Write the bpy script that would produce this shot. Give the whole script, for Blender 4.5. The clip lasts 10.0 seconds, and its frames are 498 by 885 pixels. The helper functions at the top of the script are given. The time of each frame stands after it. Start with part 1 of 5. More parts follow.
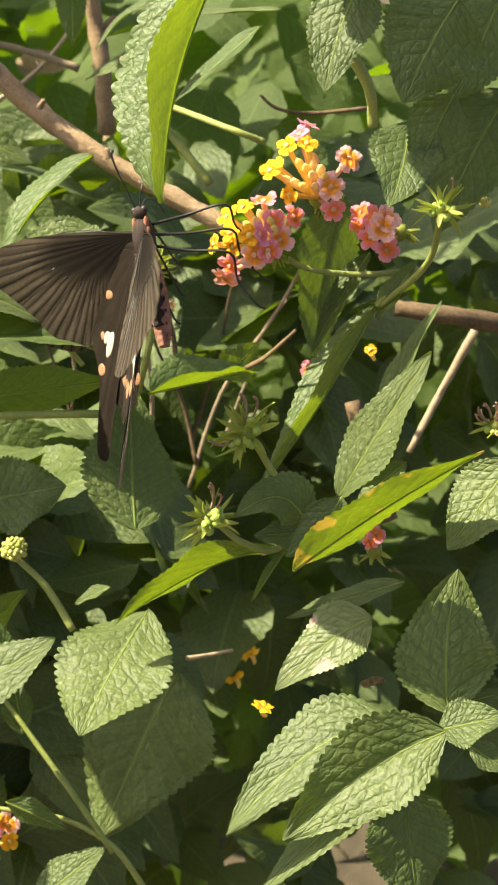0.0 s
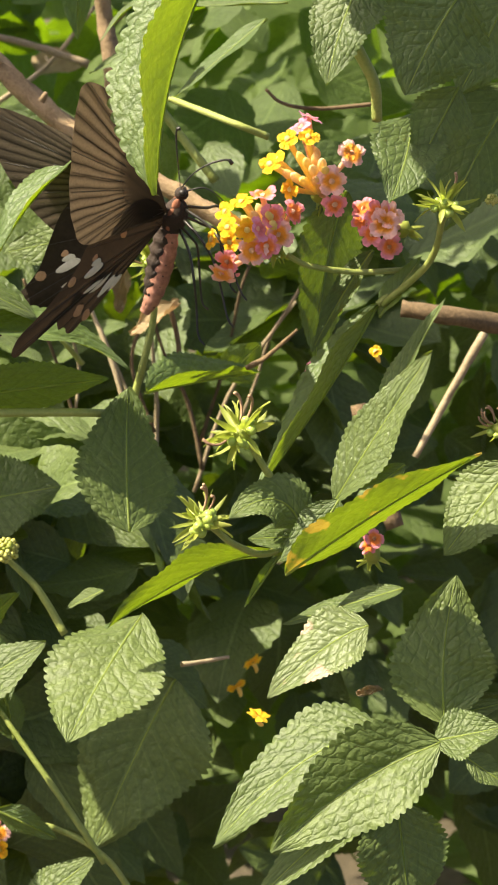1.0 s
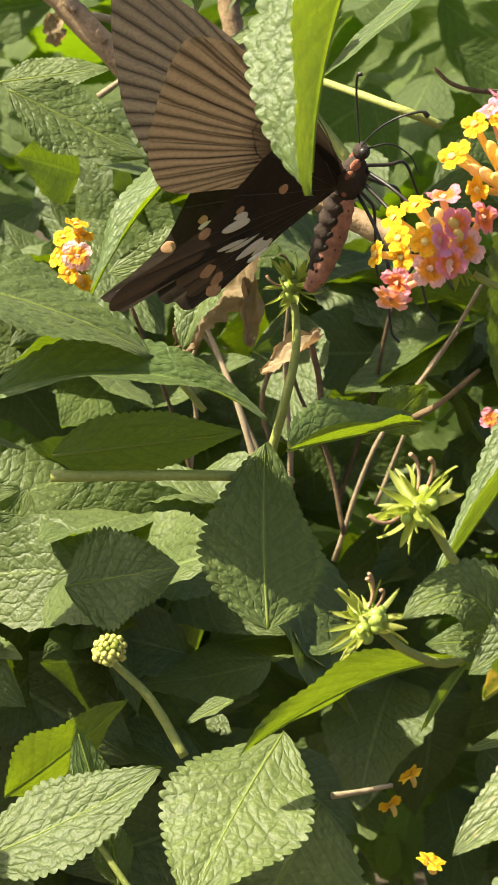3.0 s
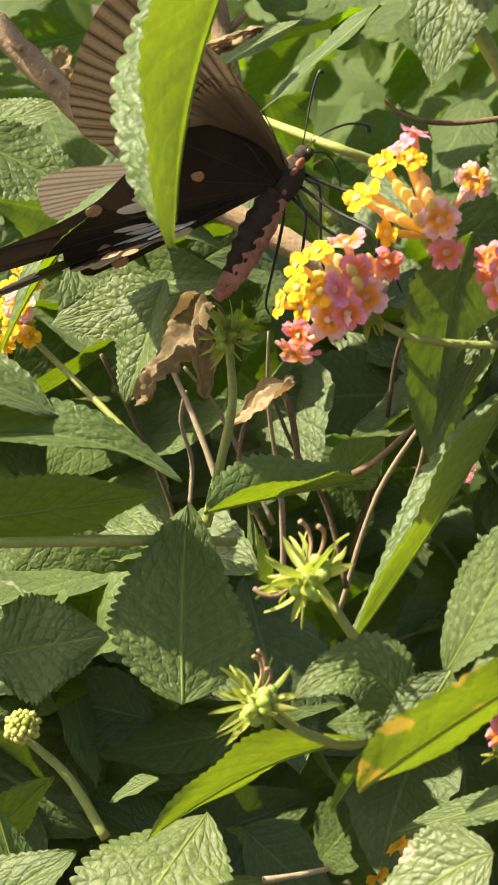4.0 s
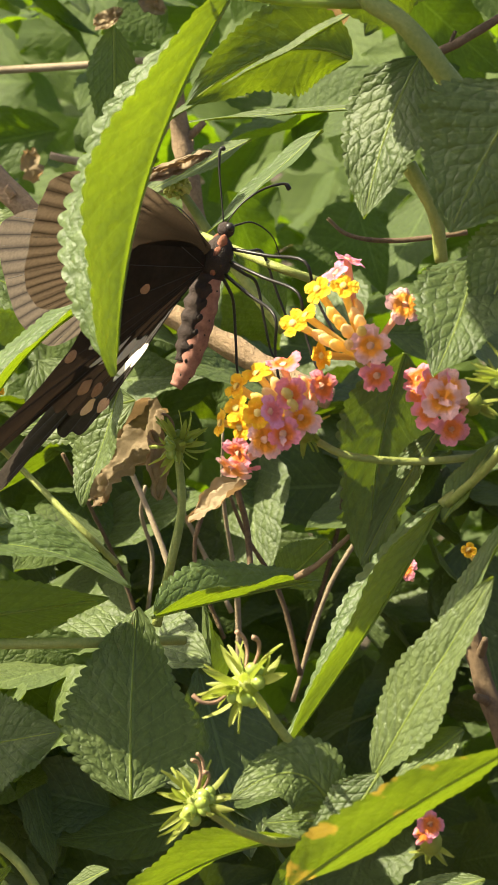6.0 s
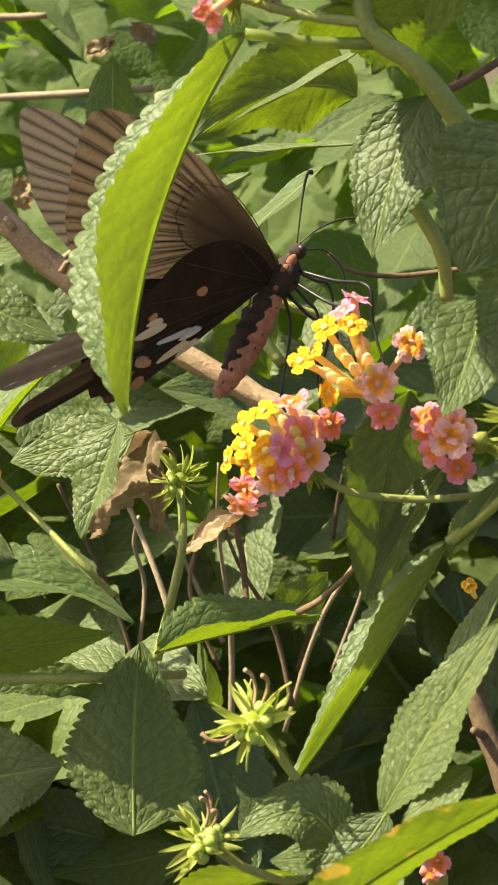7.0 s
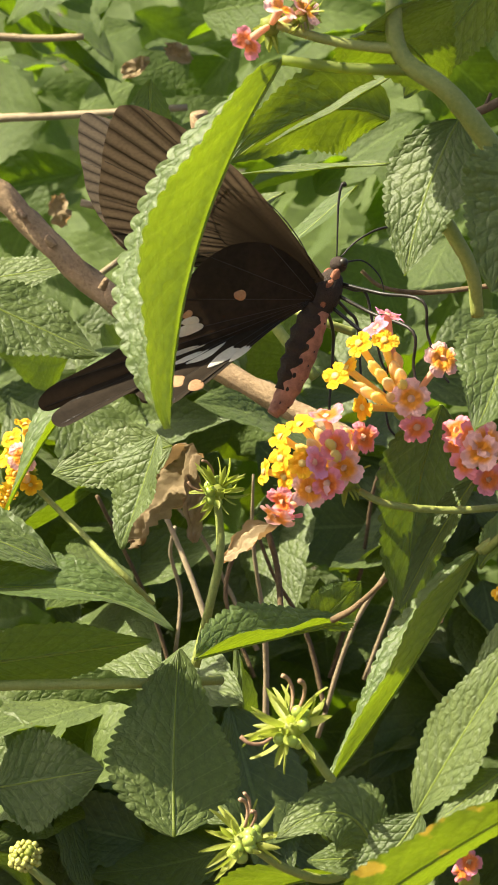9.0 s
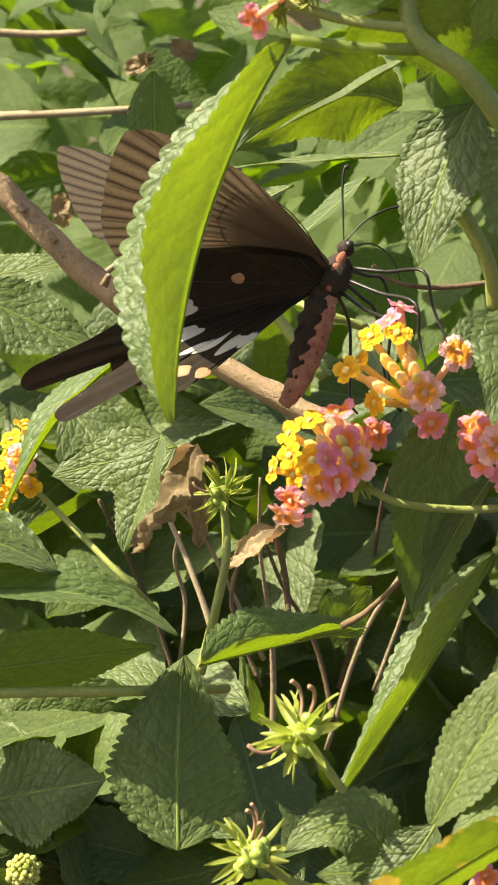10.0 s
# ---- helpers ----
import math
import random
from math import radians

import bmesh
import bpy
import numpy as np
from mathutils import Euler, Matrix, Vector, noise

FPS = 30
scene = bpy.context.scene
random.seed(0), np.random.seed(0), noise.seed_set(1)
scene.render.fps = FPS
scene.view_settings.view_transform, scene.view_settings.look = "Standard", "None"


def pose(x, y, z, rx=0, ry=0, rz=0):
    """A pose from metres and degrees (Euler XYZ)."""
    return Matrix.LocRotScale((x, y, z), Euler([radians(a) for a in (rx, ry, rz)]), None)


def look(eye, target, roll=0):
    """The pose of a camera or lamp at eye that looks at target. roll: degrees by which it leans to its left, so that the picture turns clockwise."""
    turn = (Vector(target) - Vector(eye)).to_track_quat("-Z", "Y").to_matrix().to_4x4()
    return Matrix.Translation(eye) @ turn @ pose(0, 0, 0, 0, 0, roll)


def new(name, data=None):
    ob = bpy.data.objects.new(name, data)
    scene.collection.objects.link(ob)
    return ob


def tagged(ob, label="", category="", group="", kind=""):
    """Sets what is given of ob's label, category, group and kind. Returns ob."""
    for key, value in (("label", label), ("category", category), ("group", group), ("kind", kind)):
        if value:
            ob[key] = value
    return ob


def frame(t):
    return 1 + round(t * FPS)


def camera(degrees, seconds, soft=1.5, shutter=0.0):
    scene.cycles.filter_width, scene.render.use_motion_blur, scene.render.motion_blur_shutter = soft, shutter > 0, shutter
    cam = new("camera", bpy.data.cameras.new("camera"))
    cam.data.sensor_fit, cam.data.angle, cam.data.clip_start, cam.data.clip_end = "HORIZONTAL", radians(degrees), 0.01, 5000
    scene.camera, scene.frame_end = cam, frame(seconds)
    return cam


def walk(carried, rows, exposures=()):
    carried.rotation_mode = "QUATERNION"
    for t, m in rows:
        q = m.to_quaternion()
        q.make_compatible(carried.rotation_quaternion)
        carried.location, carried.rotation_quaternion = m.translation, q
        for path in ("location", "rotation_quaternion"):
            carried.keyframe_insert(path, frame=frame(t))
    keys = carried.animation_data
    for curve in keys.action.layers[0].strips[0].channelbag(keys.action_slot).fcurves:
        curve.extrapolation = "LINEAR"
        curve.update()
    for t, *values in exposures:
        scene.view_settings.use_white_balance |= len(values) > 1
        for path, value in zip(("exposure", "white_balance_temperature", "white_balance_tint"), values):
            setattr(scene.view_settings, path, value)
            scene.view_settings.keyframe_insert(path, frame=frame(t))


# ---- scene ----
cam = camera(12.583, 10.0, soft=1.5, shutter=0.15)
cam.data.dof.use_dof, cam.data.dof.focus_distance, cam.data.dof.aperture_fstop = True, 0.46, 110.0
PATH = [
    (0.0, -0.10197, -0.51570, 0.73934, 68.358, -3.460, -8.297),
    (0.5, -0.10079, -0.51281, 0.73992, 68.387, -3.537, -8.197),
    (1.0, -0.08979, -0.50518, 0.73186, 68.642, -3.705, -7.121),
    (1.5, -0.10075, -0.49269, 0.73189, 68.921, -4.057, -6.635),
    (2.0, -0.13580, -0.46347, 0.73315, 69.173, -6.367, -12.139),
    (2.5, -0.15355, -0.43449, 0.71473, 69.855, -6.753, -13.123),
    (2.7, -0.12999, -0.41546, 0.70499, 69.473, -5.328, -10.000),
    (3.8, -0.03624, -0.36582, 0.69077, 69.222, -0.404, -0.185),
    (4.0, -0.03185, -0.36663, 0.69594, 69.447, -0.157, -0.051),
    (4.5, -0.02421, -0.37653, 0.70598, 69.995, 0.008, 0.018),
    (5.0, -0.02314, -0.38380, 0.71130, 70.132, 0.176, -0.006),
    (5.5, -0.01997, -0.38464, 0.71219, 70.592, 0.134, 0.255),
    (5.7, -0.02012, -0.38410, 0.71259, 70.638, 0.057, 0.157),
    (6.8, -0.03314, -0.38263, 0.71853, 70.944, -0.788, -1.091),
    (7.0, -0.03095, -0.38258, 0.71804, 71.058, -0.786, -1.042),
    (7.5, -0.02394, -0.37997, 0.71656, 71.076, -0.787, -0.881),
    (8.0, -0.02259, -0.38346, 0.72343, 70.452, -0.861, -1.272),
    (8.5, -0.03106, -0.39089, 0.72432, 70.584, -0.626, -0.644),
    (9.0, -0.03314, -0.39472, 0.72272, 71.306, -0.510, -0.432),
    (9.5, -0.03218, -0.38780, 0.71939, 71.571, -0.348, -0.158),
    (10.0, -0.03338, -0.38060, 0.71374, 71.793, -0.481, -0.310),
]
walk(cam, [(r[0], pose(*r[1:])) for r in PATH])

# ---- light ----
TO_SUN = Vector((-0.60, 0.015, 0.78)).normalized()
world = bpy.data.worlds.new("sky")
world.use_nodes = True
scene.world = world
wn = world.node_tree.nodes
sky = wn.new("ShaderNodeTexSky")
sky.sky_type, sky.sun_disc = "NISHITA", False
sky.sun_elevation = math.asin(TO_SUN.z)
sky.sun_rotation = math.atan2(TO_SUN.x, TO_SUN.y)
sky.air_density, sky.dust_density, sky.ozone_density = 0.8, 5.0, 0.3
wn["Background"].inputs["Strength"].default_value = 0.080
world.node_tree.links.new(sky.outputs[0], wn["Background"].inputs["Color"])
sun = new("sun", bpy.data.lights.new("sun", "SUN"))
sun.data.energy, sun.data.angle, sun.data.color = 5.0, radians(0.5), (1.0, 0.905, 0.67)
sun.matrix_world = look(TO_SUN * 6, (0, 0, 0))
scene.view_settings.exposure = 1.46


# ---- materials ----
def shader(name):
    mat = bpy.data.materials.new(name)
    mat.use_nodes = True
    nt = mat.node_tree
    return mat, nt, nt.nodes["Principled BSDF"], nt.nodes["Material Output"]


def node(nt, kind, **values):
    n = nt.nodes.new("ShaderNode" + kind)
    for key, value in values.items():
        n.inputs[key.replace("_", " ")].default_value = value
    return n


def math_node(nt, op, a, b=None):
    n = nt.nodes.new("ShaderNodeMath")
    n.operation = op
    for i, v in enumerate((a, b)):
        if v is None:
            continue
        if isinstance(v, (int, float)):
            n.inputs[i].default_value = v
        else:
            nt.links.new(v, n.inputs[i])
    return n.outputs[0]


def ramp(nt, fac, stops):
    n = nt.nodes.new("ShaderNodeValToRGB")
    el = n.color_ramp.elements
    while len(el) < len(stops):
        el.new(0.5)
    for e, (p, c) in zip(el, stops):
        e.position, e.color = p, (*c, 1)
    nt.links.new(fac, n.inputs[0])
    return n.outputs[0]


def mix_color(nt, fac, a, b, mode="MIX"):
    n = nt.nodes.new("ShaderNodeMix")
    n.data_type, n.blend_type = "RGBA", mode
    for i, v in ((0, fac), (6, a), (7, b)):
        if isinstance(v, (int, float)):
            n.inputs[i].default_value = v
        elif isinstance(v, tuple):
            n.inputs[i].default_value = (*v, 1)
        else:
            nt.links.new(v, n.inputs[i])
    return n.outputs[2]


def leaf_material(name, dark, light, through_color, share, rough=0.5, spots=0.0, spot_color=(0.34, 0.22, 0.11)):
    """Leaf blade: quilted relief, pale veins, and light that passes through it. UV: x across (-1 to 1), y along (0 to 1)."""
    mat, nt, bsdf, out = shader(name)
    uv = nt.nodes.new("ShaderNodeUVMap")
    sep = nt.nodes.new("ShaderNodeSeparateXYZ")
    nt.links.new(uv.outputs[0], sep.inputs[0])
    across = math_node(nt, "ABSOLUTE", sep.outputs[0])
    info = nt.nodes.new("ShaderNodeObjectInfo")
    coord = nt.nodes.new("ShaderNodeTexCoord")
    # side veins run out and forward from the midrib
    q = math_node(nt, "MULTIPLY_ADD", sep.outputs[1], 9.0)
    q.node.inputs[2].default_value = 0.0
    q = math_node(nt, "SUBTRACT", q, math_node(nt, "MULTIPLY", math_node(nt, "POWER", across, 0.85), 2.3))
    jitter = node(nt, "TexNoise", Scale=330.0, Detail=2.0)
    nt.links.new(coord.outputs["Object"], jitter.inputs["Vector"])

    def pillows(along, over, shake):
        """Cushions between crossing grooves, 1 at their tops."""
        j = math_node(nt, "MULTIPLY", jitter.outputs[0], shake)
        a = math_node(nt, "ABSOLUTE", math_node(nt, "SUBTRACT", math_node(nt, "FRACT", math_node(nt, "ADD", math_node(nt, "MULTIPLY", q, along), math_node(nt, "MULTIPLY", j, 0.35))), 0.5))
        b = math_node(nt, "ABSOLUTE", math_node(nt, "SUBTRACT", math_node(nt, "FRACT", math_node(nt, "ADD", math_node(nt, "MULTIPLY", across, over), j)), 0.5))
        top = [math_node(nt, "SUBTRACT", 1.0, math_node(nt, "POWER", math_node(nt, "MULTIPLY", v, 2.0), 4.0)) for v in (a, b)]
        return math_node(nt, "MULTIPLY", *top)
    warp = nt.nodes.new("ShaderNodeVectorMath")
    warp.operation = "MULTIPLY_ADD"
    warp.inputs[1].default_value = (0.0012, 0.0012, 0.0012)
    nt.links.new(jitter.outputs["Color"], warp.inputs[0])
    nt.links.new(coord.outputs["Object"], warp.inputs[2])

    def blisters(scale):
        """Irregular cushions between sunken net veins, 1 at their tops."""
        v = node(nt, "TexVoronoi", Scale=scale)
        v.feature = "DISTANCE_TO_EDGE"
        nt.links.new(warp.outputs[0], v.inputs["Vector"])
        m = nt.nodes.new("ShaderNodeMapRange")
        m.interpolation_type = "SMOOTHSTEP"
        m.inputs[1].default_value, m.inputs[2].default_value = 0.0, 0.30
        nt.links.new(v.outputs["Distance"], m.inputs[0])
        return m.outputs[0]
    cushions = math_node(nt, "ADD", math_node(nt, "MULTIPLY", pillows(1.0, 4.0, 1.4), 0.60), math_node(nt, "MULTIPLY", blisters(430.0), 0.30))
    cushions = math_node(nt, "ADD", cushions, math_node(nt, "MULTIPLY", blisters(980.0), 0.10))
    saw = math_node(nt, "ABSOLUTE", math_node(nt, "SUBTRACT", math_node(nt, "FRACT", q), 0.5))
    vein = nt.nodes.new("ShaderNodeMapRange")
    vein.inputs[1].default_value, vein.inputs[2].default_value = 0.445, 0.5
    nt.links.new(saw, vein.inputs[0])
    rib = nt.nodes.new("ShaderNodeMapRange")
    rib.inputs[1].default_value, rib.inputs[2].default_value = 0.055, 0.02
    nt.links.new(across, rib.inputs[0])
    veins = math_node(nt, "MAXIMUM", math_node(nt, "MULTIPLY", vein.outputs[0], 0.6), rib.outputs[0])
    cells = node(nt, "TexVoronoi", Scale=820.0)
    cells.feature = "SMOOTH_F1"
    fine = node(nt, "TexNoise", Scale=2600.0, Detail=3.0)
    broad = node(nt, "TexNoise", Scale=70.0, Detail=4.0)
    for n in (cells, fine, broad):
        nt.links.new(coord.outputs["Object"], n.inputs["Vector"])
    tone = math_node(nt, "ADD", math_node(nt, "MULTIPLY", broad.outputs[0], 0.7), math_node(nt, "MULTIPLY", info.outputs["Random"], 0.5))
    base = ramp(nt, tone, [(0.2, dark), (0.85, light)])
    base = mix_color(nt, math_node(nt, "MULTIPLY", math_node(nt, "POWER", fine.outputs[0], 2.0), 0.75), base, tuple(min(1.0, 1.45 * v + 0.02) for v in light))
    # relief shading put into the colour: cell edges and grooves darkened
    base = mix_color(nt, math_node(nt, "MULTIPLY", cells.outputs["Distance"], 0.55), base, tuple(0.5 * v for v in dark))
    base = mix_color(nt, math_node(nt, "MULTIPLY", math_node(nt, "SUBTRACT", 1.0, cushions), 0.35), base, tuple(0.55 * v for v in dark))
    base = mix_color(nt, math_node(nt, "MULTIPLY", veins, 0.36), base, tuple(min(1, 1.7 * v + 0.03) for v in light))
    trans = mix_color(nt, math_node(nt, "MULTIPLY", veins, 0.7), through_color, tuple(min(1, 1.45 * v + 0.01) for v in through_color))
    shade = math_node(nt, "ADD", math_node(nt, "MULTIPLY", math_node(nt, "SUBTRACT", 1.0, cushions), 0.38), math_node(nt, "MULTIPLY", cells.outputs["Distance"], 0.25))
    trans = mix_color(nt, shade, trans, tuple(0.45 * v for v in through_color))
    trans = mix_color(nt, math_node(nt, "MULTIPLY", broad.outputs[0], 0.5), trans, tuple(0.62 * v for v in through_color))
    if spots:
        blot = node(nt, "TexNoise", Scale=95.0, Detail=5.0)
        nt.links.new(coord.outputs["Object"], blot.inputs["Vector"])
        m = nt.nodes.new("ShaderNodeMapRange")
        m.inputs[1].default_value, m.inputs[2].default_value = 0.66 - 0.05 * spots, 0.70 - 0.05 * spots
        nt.links.new(blot.outputs[0], m.inputs[0])
        base = mix_color(nt, m.outputs[0], base, spot_color)
        trans = mix_color(nt, m.outputs[0], trans, spot_color)
    nt.links.new(base, bsdf.inputs["Base Color"])
    bsdf.inputs["Roughness"].default_value = rough
    bsdf.inputs["Specular IOR Level"].default_value = 0.55
    bsdf.inputs["Sheen Weight"].default_value = 0.06
    bsdf.inputs["Sheen Roughness"].default_value = 0.5
    bsdf.inputs["Sheen Tint"].default_value = (0.95, 1.0, 0.80, 1)
    height = math_node(nt, "SUBTRACT", math_node(nt, "MULTIPLY", fine.outputs[0], 0.45), math_node(nt, "MULTIPLY", cells.outputs["Distance"], 1.1))
    height = math_node(nt, "ADD", height, math_node(nt, "MULTIPLY", cushions, 2.2))
    bump = node(nt, "Bump", Strength=0.5, Distance=0.00030)
    nt.links.new(height, bump.inputs["Height"])
    nt.links.new(bump.outputs[0], bsdf.inputs["Normal"])
    tr = nt.nodes.new("ShaderNodeBsdfTranslucent")
    nt.links.new(trans, tr.inputs["Color"])
    mixer = node(nt, "MixShader", Fac=share)
    nt.links.new(bsdf.outputs[0], mixer.inputs[1])
    nt.links.new(tr.outputs[0], mixer.inputs[2])
    nt.links.new(mixer.outputs[0], out.inputs[0])
    return mat


def plain_material(name, dark, light, rough=0.6, scale=400.0, bump_by=0.0002, share=0.0, through_color=None, spec=0.4, stretch=None):
    """Two-tone grain with fine relief; share: how much light passes through."""
    mat, nt, bsdf, out = shader(name)
    coord = nt.nodes.new("ShaderNodeTexCoord")
    vec = coord.outputs["Object"]
    if stretch:
        mp = node(nt, "Mapping", Scale=stretch)
        nt.links.new(vec, mp.inputs["Vector"])
        vec = mp.outputs[0]
    n1 = node(nt, "TexNoise", Scale=scale, Detail=5.0, Roughness=0.65)
    n2 = node(nt, "TexNoise", Scale=scale / 7, Detail=3.0)
    for n in (n1, n2):
        nt.links.new(vec, n.inputs["Vector"])
    info = nt.nodes.new("ShaderNodeObjectInfo")
    tone = math_node(nt, "ADD", math_node(nt, "MULTIPLY", n1.outputs[0], 0.5), math_node(nt, "MULTIPLY", n2.outputs[0], 0.4))
    tone = math_node(nt, "ADD", tone, math_node(nt, "MULTIPLY", info.outputs["Random"], 0.15))
    base = ramp(nt, tone, [(0.32, dark), (0.68, light)])
    nt.links.new(base, bsdf.inputs["Base Color"])
    bsdf.inputs["Roughness"].default_value = rough
    bsdf.inputs["Specular IOR Level"].default_value = spec
    if bump_by:
        bump = node(nt, "Bump", Strength=0.7, Distance=bump_by)
        nt.links.new(n1.outputs[0], bump.inputs["Height"])
        nt.links.new(bump.outputs[0], bsdf.inputs["Normal"])
    if share:
        tr = nt.nodes.new("ShaderNodeBsdfTranslucent")
        tr.inputs["Color"].default_value = (*(through_color or light), 1)
        mixer = node(nt, "MixShader", Fac=share)
        nt.links.new(bsdf.outputs[0], mixer.inputs[1])
        nt.links.new(tr.outputs[0], mixer.inputs[2])
        nt.links.new(mixer.outputs[0], out.inputs[0])
    return mat


LEAF = leaf_material("leaf", (0.034, 0.066, 0.007), (0.130, 0.172, 0.040), (0.24, 0.36, 0.003), 0.26, rough=0.56)
LEAF_FRESH = leaf_material("leaf_fresh", (0.046, 0.094, 0.014), (0.135, 0.195, 0.055), (0.25, 0.35, 0.004), 0.42, rough=0.50)
LEAF_FAR = leaf_material("leaf_far", (0.030, 0.062, 0.006), (0.110, 0.160, 0.026), (0.24, 0.40, 0.004), 0.42, rough=0.7)
LEAF_SPOT = leaf_material("leaf_spotted", (0.06, 0.095, 0.022), (0.165, 0.205, 0.065), (0.34, 0.45, 0.010), 0.30, rough=0.50, spots=0.9, spot_color=(0.42, 0.31, 0.20))
LEAF_BLOTCH = leaf_material("leaf_blotched", (0.055, 0.098, 0.018), (0.140, 0.190, 0.045), (0.25, 0.35, 0.004), 0.42, rough=0.50, spots=1.4, spot_color=(0.52, 0.36, 0.04))
STEM = plain_material("green_stem", (0.17, 0.21, 0.04), (0.31, 0.335, 0.09), 0.55, 1400.0, 0.0003)
MIDRIB = plain_material("midrib", (0.16, 0.21, 0.04), (0.28, 0.33, 0.09), 0.6, 1400.0, 0.0002, 0.5, (0.50, 0.60, 0.04))
BARK = plain_material("bark", (0.13, 0.085, 0.045), (0.42, 0.29, 0.165), 0.85, 1100.0, 0.0010, stretch=(1, 1, 1))
DRY = plain_material("dry_leaf", (0.14, 0.100, 0.050), (0.38, 0.285, 0.165), 0.8, 350.0, 0.0004, share=0.25, through_color=(0.5, 0.3, 0.12))
STRAW = plain_material("straw", (0.20, 0.15, 0.085), (0.36, 0.28, 0.18), 0.75, 900.0, 0.0003)
SOIL = plain_material("soil", (0.035, 0.028, 0.018), (0.09, 0.07, 0.045), 0.95, 60.0, 0.004)
def petal_material(name, throat, petal, through_color):
    """Petal colour that shades into a deeper throat at the floret's centre, with faint mottling."""
    mat, nt, bsdf, out = shader(name)
    coord = nt.nodes.new("ShaderNodeTexCoord")
    flat = nt.nodes.new("ShaderNodeVectorMath")
    flat.operation = "MULTIPLY"
    flat.inputs[1].default_value = (1, 1, 0)
    nt.links.new(coord.outputs["Object"], flat.inputs[0])
    far = nt.nodes.new("ShaderNodeVectorMath")
    far.operation = "LENGTH"
    nt.links.new(flat.outputs[0], far.inputs[0])
    mottle = node(nt, "TexNoise", Scale=5.0, Detail=4.0)
    nt.links.new(coord.outputs["Object"], mottle.inputs["Vector"])
    info = nt.nodes.new("ShaderNodeObjectInfo")
    d = math_node(nt, "ADD", far.outputs["Value"], math_node(nt, "MULTIPLY", math_node(nt, "SUBTRACT", mottle.outputs[0], 0.5), 0.22))
    d = math_node(nt, "ADD", d, math_node(nt, "MULTIPLY", math_node(nt, "SUBTRACT", info.outputs["Random"], 0.5), 0.10))
    pale = tuple(min(1.0, 1.10 * v + 0.03) for v in petal)
    base = ramp(nt, d, [(0.10, tuple(0.8 * v for v in throat)), (0.27, throat), (0.41, petal), (0.58, pale)])
    nt.links.new(base, bsdf.inputs["Base Color"])
    bsdf.inputs["Roughness"].default_value = 0.55
    bsdf.inputs["Specular IOR Level"].default_value = 0.3
    bump = node(nt, "Bump", Strength=0.4, Distance=0.05)
    nt.links.new(mottle.outputs[0], bump.inputs["Height"])
    nt.links.new(bump.outputs[0], bsdf.inputs["Normal"])
    tr = nt.nodes.new("ShaderNodeBsdfTranslucent")
    nt.links.new(mix_color(nt, 0.5, base, through_color), tr.inputs["Color"])
    mixer = node(nt, "MixShader", Fac=0.32)
    nt.links.new(bsdf.outputs[0], mixer.inputs[1])
    nt.links.new(tr.outputs[0], mixer.inputs[2])
    nt.links.new(mixer.outputs[0], out.inputs[0])
    return mat


YELLOW = petal_material("yellow_petal", (0.90, 0.40, 0.010), (0.92, 0.53, 0.015), (0.95, 0.62, 0.02))
PALE_PINK = petal_material("pale_pink_petal", (0.95, 0.36, 0.015), (0.88, 0.52, 0.50), (0.9, 0.42, 0.40))
PINK = petal_material("pink_petal", (0.92, 0.24, 0.03), (0.84, 0.29, 0.38), (0.9, 0.28, 0.34))
LILAC = petal_material("lilac_petal", (0.80, 0.20, 0.20), (0.78, 0.32, 0.50), (0.85, 0.36, 0.52))
PEACH = plain_material("peach_bud", (0.86, 0.54, 0.18), (0.92, 0.68, 0.34), 0.5, 900.0, 0.0001, 0.3, (0.95, 0.74, 0.38))
# Dark twigs; the deep shade they stand in is mixed into the brown.
SHADED_TWIG = plain_material("shaded_dark_twig", (0.050, 0.033, 0.017), (0.19, 0.125, 0.065), 0.85, 900.0, 0.0004)
TUBE_Y = plain_material("yellow_tube", (0.85, 0.60, 0.12), (0.92, 0.74, 0.26), 0.5, 700.0, 0.0001, 0.3, (0.92, 0.68, 0.15))
TUBE_P = plain_material("pink_tube", (0.82, 0.40, 0.25), (0.88, 0.55, 0.36), 0.5, 700.0, 0.0001, 0.3, (0.9, 0.58, 0.38))
BRACT = plain_material("bract", (0.17, 0.215, 0.030), (0.38, 0.395, 0.085), 0.5, 900.0, 0.0001, 0.35, (0.5, 0.6, 0.06))
BLACK = plain_material("black_body", (0.010, 0.008, 0.007), (0.048, 0.028, 0.018), 0.75, 2600.0, 0.0005)
REDDISH = plain_material("red_body", (0.16, 0.062, 0.042), (0.52, 0.25, 0.17), 0.75, 700.0, 0.0001)
RUST = plain_material("rust_hair", (0.07, 0.025, 0.015), (0.34, 0.13, 0.07), 0.8, 1800.0, 0.0004)
LEGS = plain_material("black_leg", (0.010, 0.009, 0.008), (0.030, 0.024, 0.018), 0.4, 900.0, 0.0)
WHITE_PATCH = plain_material("white_scales", (0.46, 0.43, 0.35), (0.62, 0.58, 0.49), 0.6, 1800.0, 0.0001)
RED_PATCH = plain_material("orange_scales", (0.26, 0.125, 0.06), (0.44, 0.26, 0.14), 0.6, 1800.0, 0.0001)
BROWN = plain_material("withered_petal", (0.15, 0.08, 0.045), (0.40, 0.25, 0.15), 0.7, 900.0, 0.0002)
BUD = plain_material("pale_bud", (0.42, 0.42, 0.08), (0.60, 0.58, 0.18), 0.5, 600.0, 0.0001, 0.2, (0.6, 0.6, 0.1))
